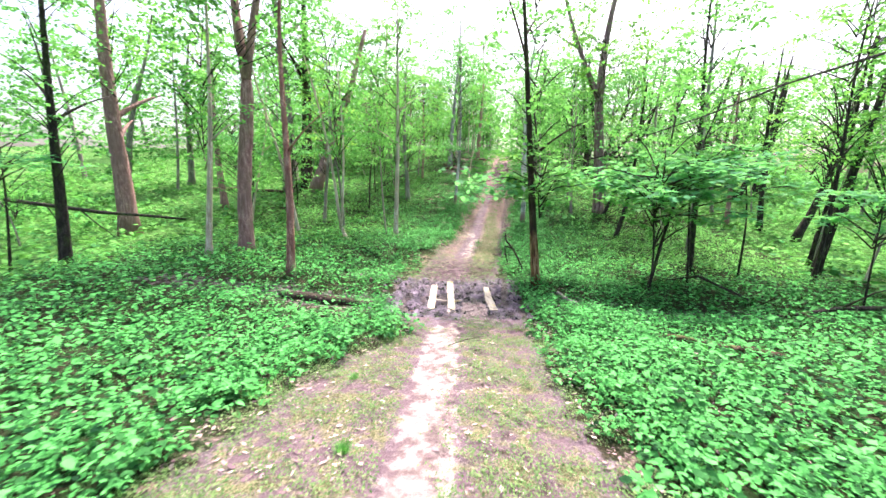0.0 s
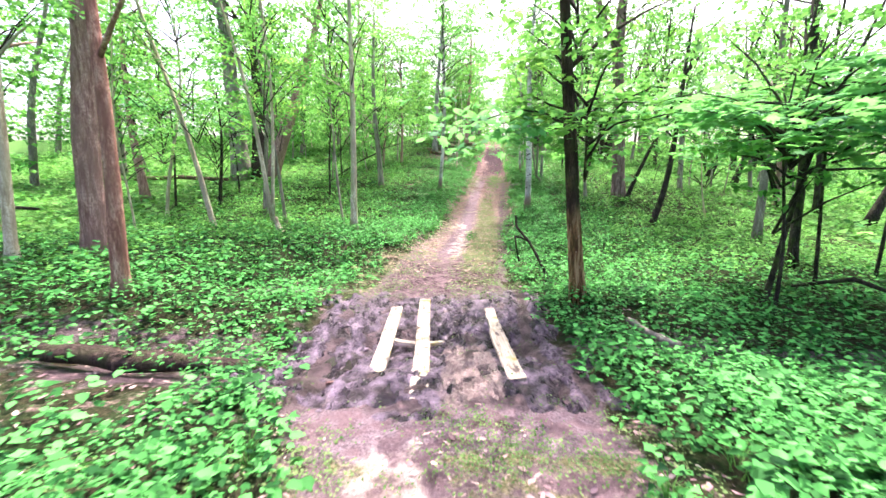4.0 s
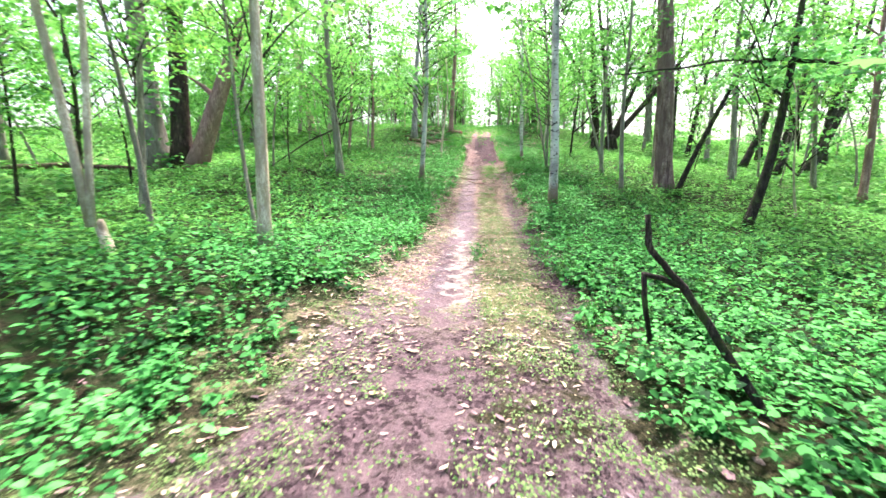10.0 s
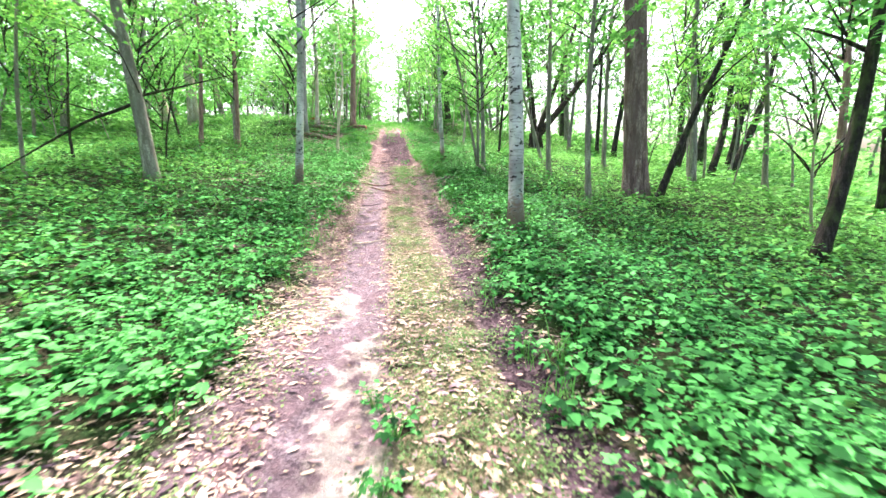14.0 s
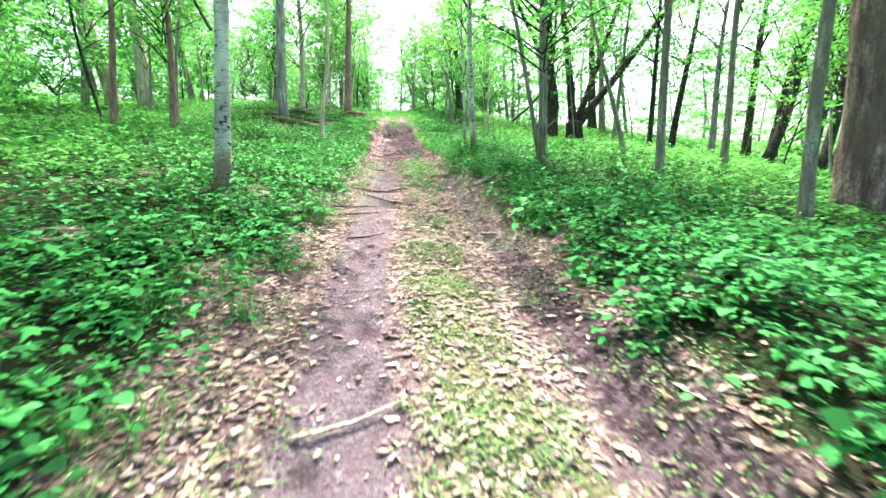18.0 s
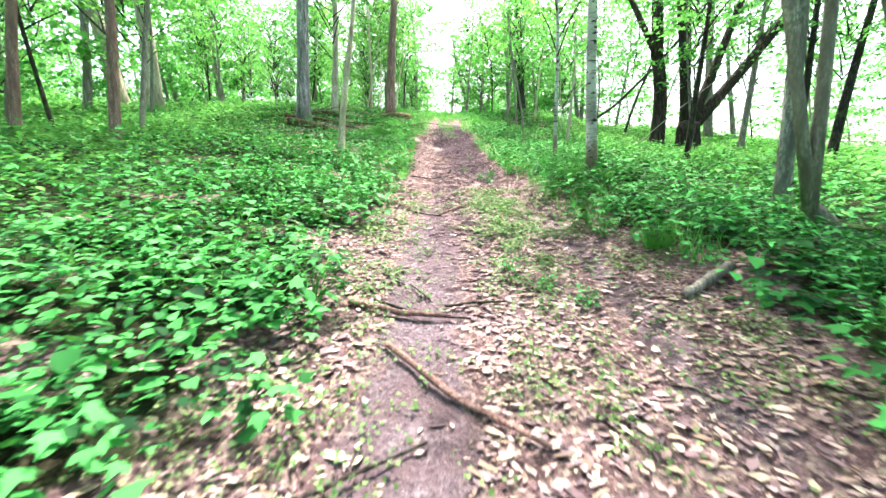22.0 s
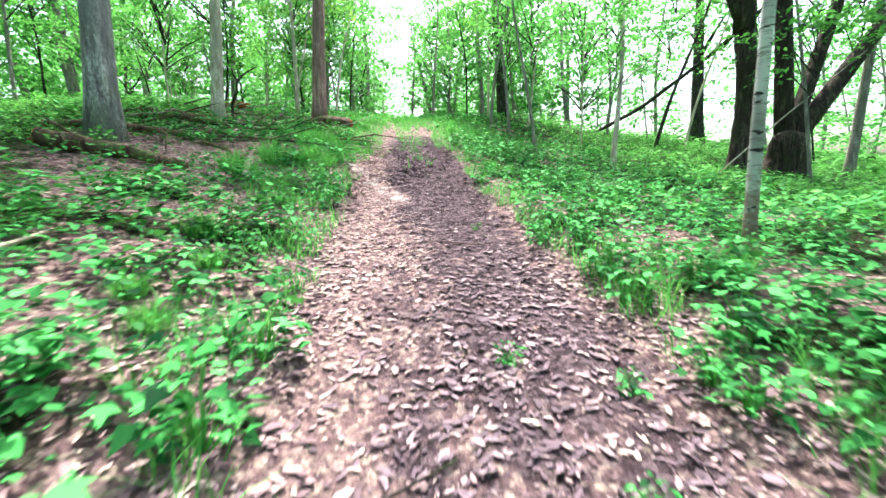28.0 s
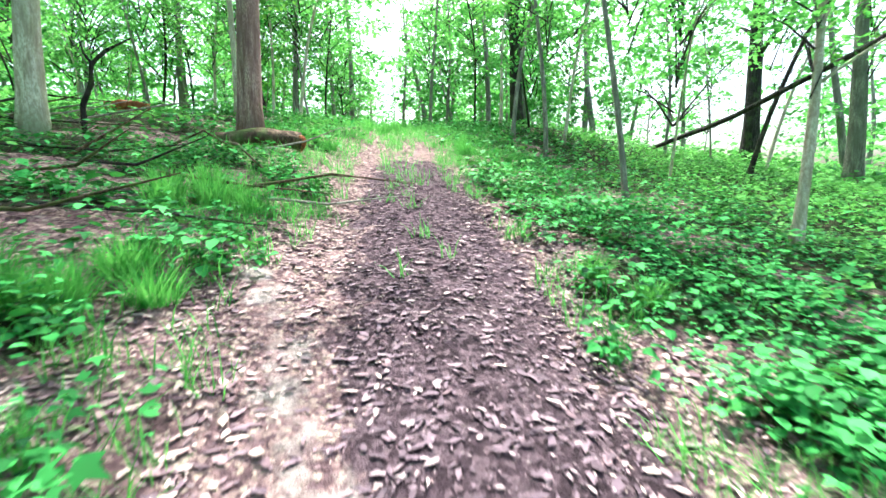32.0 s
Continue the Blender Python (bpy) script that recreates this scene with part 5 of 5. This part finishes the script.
def puddle(x, y, rx, ry, drop, seed):
    n = 36
    ring = [(rx * math.cos(a), ry * math.sin(a), 0) for a in np.linspace(0, 6.283, n, endpoint=False)]
    me = bpy.data.meshes.new("puddle")
    me.from_pydata([(0, 0, 0)] + ring, [], [(0, 1 + i, 1 + (i + 1) % n) for i in range(n)])
    me.materials.append(WATER)
    ob = new("puddle", me)
    low = float(land(x, y, True, 0.0) + 0.035 + mud_height(np.float64(x), np.float64(y)))
    ob.location = (x, y, low + drop)
    tagged(ob, "dark shallow puddle in the mud of the ditch", "water", kind="structure")


puddle(1.54, 10.5, 0.13, 0.42, 0.03, 1)
puddle(-1.08, 9.85, 0.45, 0.8, 0.085, 2)


plank(-0.30, 9.0, -0.25, 12.0, 0.19, 0.045, 1, "weathered pale plank half sunk in purple mud", 0.0, -0.10, -0.085)
plank(0.22, 8.9, 0.22, 12.25, 0.19, 0.045, 2, "weathered pale plank with mossy yellow ends over mud", 0.0, -0.05, -0.02)
plank(1.22, 9.15, 1.25, 10.78, 0.20, 0.05, 3, "long worn pale plank piece in mud", 0.0, 0.0, -0.07)
plank(1.27, 10.82, 1.30, 11.80, 0.17, 0.045, 4, "pale worn plank piece lying across mud", 0.0, -0.075, -0.085)
plank(1.29, 11.84, 1.30, 12.25, 0.13, 0.045, 5, "short broken pale plank end sunk in mud", 0.0, -0.085, -0.08)
plank(-0.22, 10.74, 0.50, 10.58, 0.09, 0.03, 6, "short mossy cross board under two planks", 0.0, -0.155, -0.14)


# ---- fallen wood ----
def fallen(name, points, radii, material, label, category, seed, twigs=(), sides=10, cut=None, group=""):
    """A fallen stem along points that are given above the ground; twigs: lists of points for its side branches."""
    pts = np.array([(x, y, height(x, y) + dz) for x, y, dz in points])
    t, n = np.linspace(0, 1, len(pts)), max(7, 3 * len(pts))
    tt = np.linspace(0, 1, n)
    q = np.stack([np.interp(tt, t, pts[:, k]) for k in range(3)], -1)
    r = np.random.RandomState(seed)
    q[1:-1] += r.normal(0, 0.12, (n - 2, 3)) * np.interp(tt[1:-1], t, radii)[:, None]
    base = q[0].copy()
    thing = root(name, *base, label, category, group)
    part("stem", mesh_of("stem", *tube(q - base, np.interp(tt, t, radii) * (1 + r.normal(0, 0.05, n)), sides, 0.09, seed), material), thing)
    for k, tw in enumerate(twigs):
        w = np.array([(x, y, height(x, y) + dz) for x, y, dz, _ in tw]) - base
        part("branch", mesh_of("branch", *tube(w, [p[3] for p in tw], 7, 0.1, seed + k), material), thing)
    if cut:
        d = q[-1] - q[-2]
        d = d / np.linalg.norm(d)
        part("broken_end", mesh_of("broken_end", *tube(np.array([q[-1] - d * 0.05, q[-1] + d * 0.04, q[-1] + d * 0.10]) - base, [radii[-1] * 0.96, radii[-1] * 0.85, radii[-1] * 0.3], sides, 0.2, seed + 9), cut), thing, "orange-red rotten broken end")
    return thing


fallen("fallen_log", [(-3.95, 9.5, 0.15), (-2.9, 9.45, 0.16), (-1.7, 9.6, 0.1)], [0.08, 0.12, 0.07], BARK_UMBER, "rotten dark log lying in the muddy ditch", "log", 301)
fallen("fallen_log", [(3.2, 10.95, 0.12), (3.35, 10.5, 0.17), (3.46, 10.08, 0.17)], [0.045, 0.055, 0.05], BARK_GREY, "grey-brown log lying among green herbs", "log", 302)
fallen("fallen_log", [(4.35, 7.45, 0.10), (5.0, 6.9, 0.14), (5.45, 6.1, 0.12)], [0.07, 0.08, 0.07], BARK_ROT, "dark rotten log half buried in herbs", "log", 303)
fallen("fallen_branch", [(8.2, 9.6, 0.15), (9.6, 9.4, 0.35), (11.5, 9.0, 0.45)], [0.03, 0.055, 0.07], BARK_DARK, "dark bare fallen branch over the herbs", "branch", 304, [[(9.6, 9.4, 0.35, 0.03), (9.9, 9.0, 0.8, 0.02), (10.4, 8.6, 1.15, 0.008)], [(8.8, 9.5, 0.25, 0.025), (8.6, 8.9, 0.2, 0.015), (8.7, 8.3, 0.1, 0.006)]])
fallen("fallen_branch", [(7.2, 13.0, 0.1), (7.9, 12.2, 0.5), (8.6, 11.0, 0.25)], [0.025, 0.04, 0.03], BARK_DARK, "crooked dark dead branch in the herbs", "branch", 305)
fallen("fallen_tree", [(-20.6, 19.0, 1.75), (-15.5, 18.2, 1.35), (-11.2, 17.5, 0.95)], [0.09, 0.08, 0.04], BARK_DARK, "thin dark fallen trunk propped over the herbs", "trunk", 306, [[(-16.5, 18.3, 1.4, 0.03), (-15.5, 18.0, 0.8, 0.02), (-14.2, 17.6, 0.1, 0.008)], [(-18.5, 18.7, 1.6, 0.03), (-17.6, 18.3, 0.9, 0.02), (-16.8, 18.0, 0.2, 0.008)]])
fallen("fallen_tree", [(-18.4, 31.6, 0.3), (-15.5, 31.2, 0.4), (-12.2, 30.8, 0.3)], [0.12, 0.13, 0.10], BARK_ROT, "grey fallen trunk before a clump of old trees", "trunk", 307)
# the black forked snag
def up(x, y, z):
    return (x, y, z - height(x, y))


fallen("dead_snag", [(2.86, 13.55, -0.1), up(2.74, 13.8, 0.25), up(2.62, 13.95, 0.52), up(2.48, 14.08, 0.80), up(2.30, 14.13, 1.0), up(2.22, 14.15, 1.11), up(2.20, 14.17, 1.36)], [0.036, 0.034, 0.032, 0.03, 0.025, 0.024, 0.02], BARK_DARK, "black forked dead branch standing out of the herbs", "branch", 308,
       [[(*up(2.48, 14.08, 0.80), 0.024), (*up(2.32, 14.13, 0.87), 0.022), (*up(2.19, 14.16, 0.90), 0.02)], [(*up(2.19, 14.16, 0.91), 0.02), (*up(2.22, 14.17, 0.65), 0.021), (*up(2.29, 14.17, 0.33), 0.018)]])
# dead boughs of the grey tree and a long one behind it
fallen("dead_branch", [(-2.42, 27.7, 1.9), (-3.56, 27.6, 1.3), (-5.2, 27.5, 0.25)], [0.04, 0.03, 0.012], BARK_DARK, "bare dead branch hanging from a grey tree to the ground", "branch", 309, [[(-3.2, 27.6, 1.5, 0.018), (-4.2, 28.2, 1.7, 0.012), (-5.4, 28.8, 2.1, 0.004)]])
fallen("dead_branch", [(-2.42, 27.7, 2.0), (-1.5, 27.7, 2.35), (-0.4, 27.7, 2.75)], [0.03, 0.02, 0.006], BARK_DARK, "bare dead branch reaching out from a grey tree", "branch", 310, [[(-2.0, 27.7, 2.15, 0.018), (-1.5, 27.7, 3.0, 0.012), (-1.0, 27.7, 3.9, 0.004)]])
# the long drooping bough at the start
fallen("hanging_branch", [(13.4, 8.0, 6.2), (9.2, 8.3, 5.9), (6.4, 7.85, 5.0), (4.9, 7.7, 4.4), (3.2, 7.6, 3.6)], [0.045, 0.03, 0.02, 0.014, 0.004], BARK_DARK, "long thin bare bough hanging over the herbs", "branch", 311, [[(6.4, 7.85, 5.0, 0.012), (5.6, 8.2, 4.9, 0.008), (4.9, 8.4, 4.3, 0.003)], [(5.4, 7.75, 4.65, 0.010), (5.0, 7.4, 4.2, 0.006), (4.4, 7.2, 4.0, 0.002)]])
tree(13.4, 8.0, 0.26, (0.03, 0.0), 10, BARK_DARK, "thin", "dark tree whose bare bough reaches over the herbs", 1)
# the pole that leans into the forked tree
fallen("leaning_pole", [(16.2, 51.2, -0.05), (16.1, 48.0, 6.47 + 0.9 - height(16.1, 48.0)), (15.8, 44.5, 8.4 - height(15.8, 44.5)), (15.9, 43.0, 9.2 - height(15.9, 43.0))], [0.075, 0.07, 0.06, 0.05], BARK_DARK, "long dark dead pole leaning across the slope", "trunk", 312)
# logs and brush on the bank
fallen("fallen_log", [(2.1, 40.55, 0.06), (1.2, 40.75, 0.11), (0.3, 40.95, 0.13)], [0.06, 0.10, 0.12], BARK_ROT, "mossy reddish rotten log below a shaggy trunk", "log", 313, [[(0.9, 40.8, 0.12, 0.03), (0.45, 41.1, 0.3, 0.02), (0.1, 41.4, 0.35, 0.008)]], cut=WOOD_ORANGE)
fallen("fallen_log", [(-0.5, 42.35, 0.14), (0.4, 42.45, 0.15), (1.5, 42.6, 0.10)], [0.05, 0.06, 0.04], BARK_ROT, "dark thin log behind a shaggy trunk", "log", 320, [[(1.2, 42.5, 0.12, 0.025), (1.45, 42.0, 0.15, 0.02), (1.6, 41.4, 0.08, 0.01)]])
fallen("fallen_branch", [(1.9, 42.3, 0.06), (2.4, 41.7, 0.12), (2.7, 41.0, 0.05)], [0.03, 0.035, 0.02], BARK_ROT, "dark rotten branch on leaf litter", "branch", 321)
fallen("fallen_log", [(-0.2, 44.6, 0.2), (1.0, 44.2, 0.25), (2.0, 43.9, 0.15)], [0.10, 0.10, 0.08], BARK_ROT, "dark rotten log on the leafy bank", "log", 314)
fallen("fallen_log", [(3.4, 46.75, 0.14), (4.05, 46.85, 0.22), (4.7, 46.95, 0.24)], [0.08, 0.13, 0.15], BARK_ROT, "broken rotten log with an orange-red end on the bank", "log", 315, [[(3.6, 46.3, 0.2, 0.03), (3.9, 45.6, 0.3, 0.02), (4.3, 45.0, 0.12, 0.008)]], cut=WOOD_ORANGE)
fallen("fallen_log", [(0.8, 49.6, 0.16), (1.2, 49.55, 0.2), (1.6, 49.5, 0.16)], [0.09, 0.10, 0.08], WOOD_ORANGE, "short orange-red rotten log on the bank", "log", 316)
fallen("dead_branch", [(13.2, 42.0, 0.05), (14.6, 41.6, 1.6), (16.6, 41.2, 3.3)], [0.02, 0.016, 0.006], BARK_PALE, "thin pale dead branch leaning before a dark tree", "branch", 319)
rb = random.Random(77)
for k in range(22):
    x, y = 2.3 + rb.uniform(-2.6, 1.9), 45.2 + rb.uniform(-2.4, 2.6)
    a, ln = rb.uniform(-0.7, 0.5), rb.uniform(0.7, 2.2)
    fallen("fallen_branch", [(x, y, 0.08), (x + math.cos(a) * ln * 0.5, y + math.sin(a) * ln * 0.5, rb.uniform(0.15, 0.45)), (x + math.cos(a) * ln, y + math.sin(a) * ln, rb.uniform(0.05, 0.7))], [0.022, 0.016, 0.005], rb.choice([BARK_DARK, BARK_GREY, BARK_ROT]), "thin dead branch in a brush pile on the bank", "branch", 400 + k, sides=6, group="brush on the bank")
fallen("fallen_branch", [(1.2, 35.9, 0.1), (1.9, 36.5, 0.12), (2.1, 37.6, 0.1)], [0.03, 0.028, 0.015], BARK_PALE, "pale curved branch on leaf litter", "branch", 317)
fallen("fallen_log", [(4.94, 29.55, 0.03), (5.17, 29.6, 0.05), (5.42, 29.66, 0.06)], [0.034, 0.04, 0.036], BARK_GREY, "short grey log at the edge of the trail", "log", 318)


fallen("dead_branch", [up(1.52, 47.0, 6.40), up(1.52, 47.0, 6.85), up(1.68, 47.0, 7.15), up(1.71, 47.0, 7.47), up(1.9, 47.0, 7.67), up(2.27, 47.0, 7.89)], [0.04, 0.04, 0.035, 0.03, 0.025, 0.01], BARK_DARK, "crooked dark dead branch standing on the bank", "branch", 330, [[(*up(1.71, 47.0, 7.47), 0.025), (*up(1.62, 47.0, 7.62), 0.018), (*up(1.58, 47.0, 7.85), 0.006)]])
fallen("fallen_log", [(2.88, 40.29, 0.07), (2.82, 40.8, 0.09), (2.77, 41.36, 0.08)], [0.06, 0.07, 0.06], BARK_GREY, "short grey log on leaf litter beside grass", "log", 331)


def stick(x0, y0, x1, y1, rad, seed, material=None, label="brown dead stick lying on the trail"):
    mx, my = (x0 + x1) / 2 + (y1 - y0) * 0.025, (y0 + y1) / 2 - (x1 - x0) * 0.025
    fallen("stick", [(x0, y0, rad + 0.01), (mx, my, rad + 0.02), (x1, y1, rad + 0.01)], [rad, rad * 0.9, rad * 0.6], material or BARK_BROWN, label, "stick", seed, sides=7, group="sticks on the trail")


stick(1.84, 23.93, 2.42, 24.05, 0.012, 501, BARK_PALE, "pale dead stick across the rut")
stick(2.77, 29.91, 3.40, 29.62, 0.011, 502, BARK_DARK, "dark dead stick on the trail")
stick(2.83, 29.37, 3.45, 28.50, 0.019, 503, BARK_BROWN)
stick(2.32, 26.98, 2.80, 27.15, 0.011, 504, BARK_DARK, "dark dead stick on the trail")
stick(2.60, 29.83, 3.28, 29.69, 0.025, 505, BARK_BROWN, "thick brown stick with worn bark on the trail")
stick(3.06, 30.25, 3.19, 29.96, 0.007, 506, BARK_DARK, "thin dark dead stick on the trail")
stick(3.27, 29.89, 3.70, 29.80, 0.010, 507, BARK_DARK, "dark dead stick on the trail")
stick(3.62, 35.46, 4.39, 35.60, 0.011, 508, BARK_DARK, "dark dead stick on leaf litter")
stick(3.66, 32.55, 4.18, 32.95, 0.014, 509)
stick(3.26, 32.72, 3.72, 32.48, 0.009, 510, BARK_DARK, "thin dark dead stick on leaf litter")
stick(3.75, 35.25, 4.33, 35.38, 0.009, 511)
stick(2.2, 27.9, 2.9, 28.3, 0.009, 512, BARK_DARK, "thin dark dead stick on the trail")
stick(2.4, 26.4, 2.95, 26.6, 0.007, 513)
stick(1.9, 25.2, 2.5, 25.45, 0.007, 514)
stick(0.1, 6.6, 0.75, 7.2, 0.007, 515, BARK_DARK, "thin dark twig on the trail")
stick(1.37, 30.32, 1.60, 30.19, 0.014, 516, BARK_PALE, "whitish dead stick among herbs")
stick(2.13, 28.29, 2.97, 28.67, 0.010, 517, BARK_DARK, "thin dark dead stick on the trail")
stick(4.9, 38.2, 5.5, 38.0, 0.007, 516)
stick(-0.75, 9.3, -0.45, 9.75, 0.019, 517, BARK_BROWN, "brown stick sunk in mud beside a plank")
stick(3.98, 26.80, 4.10, 26.6, 0.024, 518, BIRCH, "flat white piece of birch bark on leaf litter")


for x, y, d, h, kind in ((10.2, 58, 0.2, 9, "mid"), (4.2, 59, 0.25, 10, "mid"), (12.6, 63, 0.22, 9, "mid"), (6.2, 66, 0.3, 11, "thin"), (11.4, 70, 0.3, 11, "tall"), (7.6, 74, 0.25, 9, "mid"), (14.0, 76, 0.3, 11, "tall"), (9.0, 82, 0.3, 10, "mid"), (13.5, 86, 0.3, 10, "mid"), (11.6, 92, 0.3, 11, "mid"), (17.0, 90, 0.3, 11, "tall")):
    tree(x, y, d, (0.02, 0.0), h, BARK_GREY, kind, "grey tree beyond the crest of the trail", 2, 0.2, None, 8, "tree", G_YOUNG)


def scars(x, y, lean):
    """Pale patches where the bark of the dark tree has flaked away."""
    host = [o for o in scene.collection.objects if o.name.startswith("tree") and abs(o.location.x - x) < 0.01 and abs(o.location.y - y) < 0.01][0]
    r = np.random.RandomState(88)
    for k in range(34):
        z, a, w, h = 0.15 + 1.25 * r.uniform(0, 1) ** 1.4, -1.7 + r.normal(0, 0.75), r.uniform(0.004, 0.013), r.uniform(0.012, 0.05)
        n = 12
        t = np.linspace(0, 6.283, n, endpoint=False)
        rad = 0.135 * (1 - 0.75 * z / 9) + 0.012
        pts = [(lean * z + rad * math.cos(a), rad * math.sin(a), z)]
        for q in t:
            s1 = r.uniform(0.35, 1.3)
            b = a + w * s1 * math.cos(q) / rad
            pts.append((lean * z + (rad + 0.004) * math.cos(b), (rad + 0.004) * math.sin(b), z + h * s1 * math.sin(q)))
        me = bpy.data.meshes.new("bark_scar")
        me.from_pydata(pts, [], [(0, 1 + i, 1 + (i + 1) % n) for i in range(n)])
        me.materials.append(WOOD_SCAR)
        part("bark_scar", me, host, "pale flaked bark scar")


scars(2.83, 11.88, -0.09)


# ---- broad-leaved plants and grass tufts that stand apart ----
_forbs = []
for k in range(6):
    r = np.random.RandomState(900 + k)
    n = 44
    a = r.uniform(0, 6.283, n)
    z = r.uniform(0.04, 0.30, n)
    d = 0.04 + 0.14 * r.uniform(0, 1, n)
    p = np.stack([np.cos(a) * d, np.sin(a) * d, z], -1)
    leaf = strew(TRILOBE if k % 2 else LOBED, p, r.uniform(0.045, 0.10, n), a - 1.571, r.normal(-0.1, 0.3, n), r.normal(0, 0.25, n))
    stem = joined([tube([(0, 0, -0.03), (q[0] * 0.4, q[1] * 0.4, q[2] * 0.7), q], [0.004, 0.003, 0.002], 4, 0.02, 1, False) for q in p[::2]])
    _forbs.append((mesh_of("forb_leaf", *leaf, LEAF_HERB), mesh_of("forb_stem", *stem, LEAF_GRASS)))


def forb(x, y, size, k, label="broad-leaved green plant at the edge of the trail"):
    thing = root("herb_plant", x, y, height(x, y), label, "plant", "broad-leaved plants by the trail")
    thing.rotation_euler = (0, 0, k * 1.7)
    thing.scale = (size, size, size)
    leaf, stem = _forbs[k % 6]
    tagged(part("foliage", leaf, thing), kind="stuff")
    part("stem", stem, thing)


rf = random.Random(31)
for k in range(120):
    y = rf.uniform(1, 46)
    if 8 < y < 15 or y > 37 and k % 3:
        continue
    left, right = half_widths(y)
    side = rf.choice([-1, 1])
    u = -float(left) - abs(rf.gauss(0.1, 0.3)) if side < 0 else float(right) + abs(rf.gauss(0.1, 0.3))
    if abs(y - 29.6) < 1.0 and side > 0:
        continue
    forb(float(trail_x(y)) + u, y, rf.uniform(0.6, 1.25), k)
for k, (x, y, size) in enumerate(((1.55, 18.4, 0.6), (1.7, 18.8, 0.7), (1.6, 19.2, 0.5), (4.97, 35.2, 0.5), (5.1, 34.9, 0.6), (4.87, 36.15, 0.4), (5.42, 35.8, 0.45), (3.9, 30.3, 0.45), (4.1, 30.0, 0.4), (4.3, 29.7, 0.5), (3.5, 27.2, 0.4), (5.6, 38.6, 0.3))):
    forb(x, y, size, k + 3, "low bright green plant growing in the trail")

_tufts = []
for k in range(4):
    r = np.random.RandomState(950 + k)
    n = 260
    a = r.uniform(0, 6.283, n)
    d = 0.16 * np.sqrt(r.uniform(0, 1, n))
    p = np.stack([np.cos(a) * d, np.sin(a) * d, np.full(n, -0.02)], -1)
    _tufts.append(mesh_of("grass_tuft", *strew(BLADE, p, r.uniform(0.16, 0.38, n), a + 1.571 + 3.1416 + r.normal(0, 0.7, n), r.normal(-0.2, 0.3, n)), LEAF_GRASS))
for k, (x, y, size) in enumerate(((2.05, 31.8, 0.45), (2.2, 31.6, 0.4), (3.1, 41.6, 1.0), (3.3, 41.9, 0.9), (3.0, 42.1, 1.0), (3.5, 43.9, 0.9), (3.8, 44.2, 1.0), (4.1, 44.0, 0.8), (3.55, 43.6, 1.0), (3.9, 43.8, 0.9), (4.25, 43.8, 0.9), (3.7, 42.3, 0.9), (3.95, 42.0, 0.8), (3.5, 41.9, 0.9), (7.25, 42.1, 0.7), (7.4, 41.6, 0.7), (2.6, 40.9, 1.0), (2.9, 40.6, 0.8), (6.35, 34.0, 1.0), (6.2, 33.7, 0.9), (6.6, 33.2, 0.8), (5.35, 30.4, 0.7), (3.0, 36.6, 0.5), (2.8, 36.9, 0.5), (3.1, 37.4, 0.5), (2.9, 38.0, 0.6), (6.9, 36.5, 0.8), (5.2, 48.0, 0.9), (4.9, 48.6, 1.0), (8.3, 48.2, 0.9), (8.5, 49.0, 1.0), (7.0, 51.8, 1.0), (7.4, 52.4, 1.1), (6.6, 52.6, 1.0), (7.9, 53.2, 1.1), (-0.9, 3.4, 0.35), (-1.2, 5.2, 0.3))):
    ob = new("grass_tuft", _tufts[k % 4])
    ob.location = (x, y, height(x, y))
    ob.rotation_euler = (0, 0, k * 2.1)
    ob.scale = (size, size, size)
    tagged(ob, "tuft of fresh green grass at the trail edge", "grass", "grass tufts by the trail")
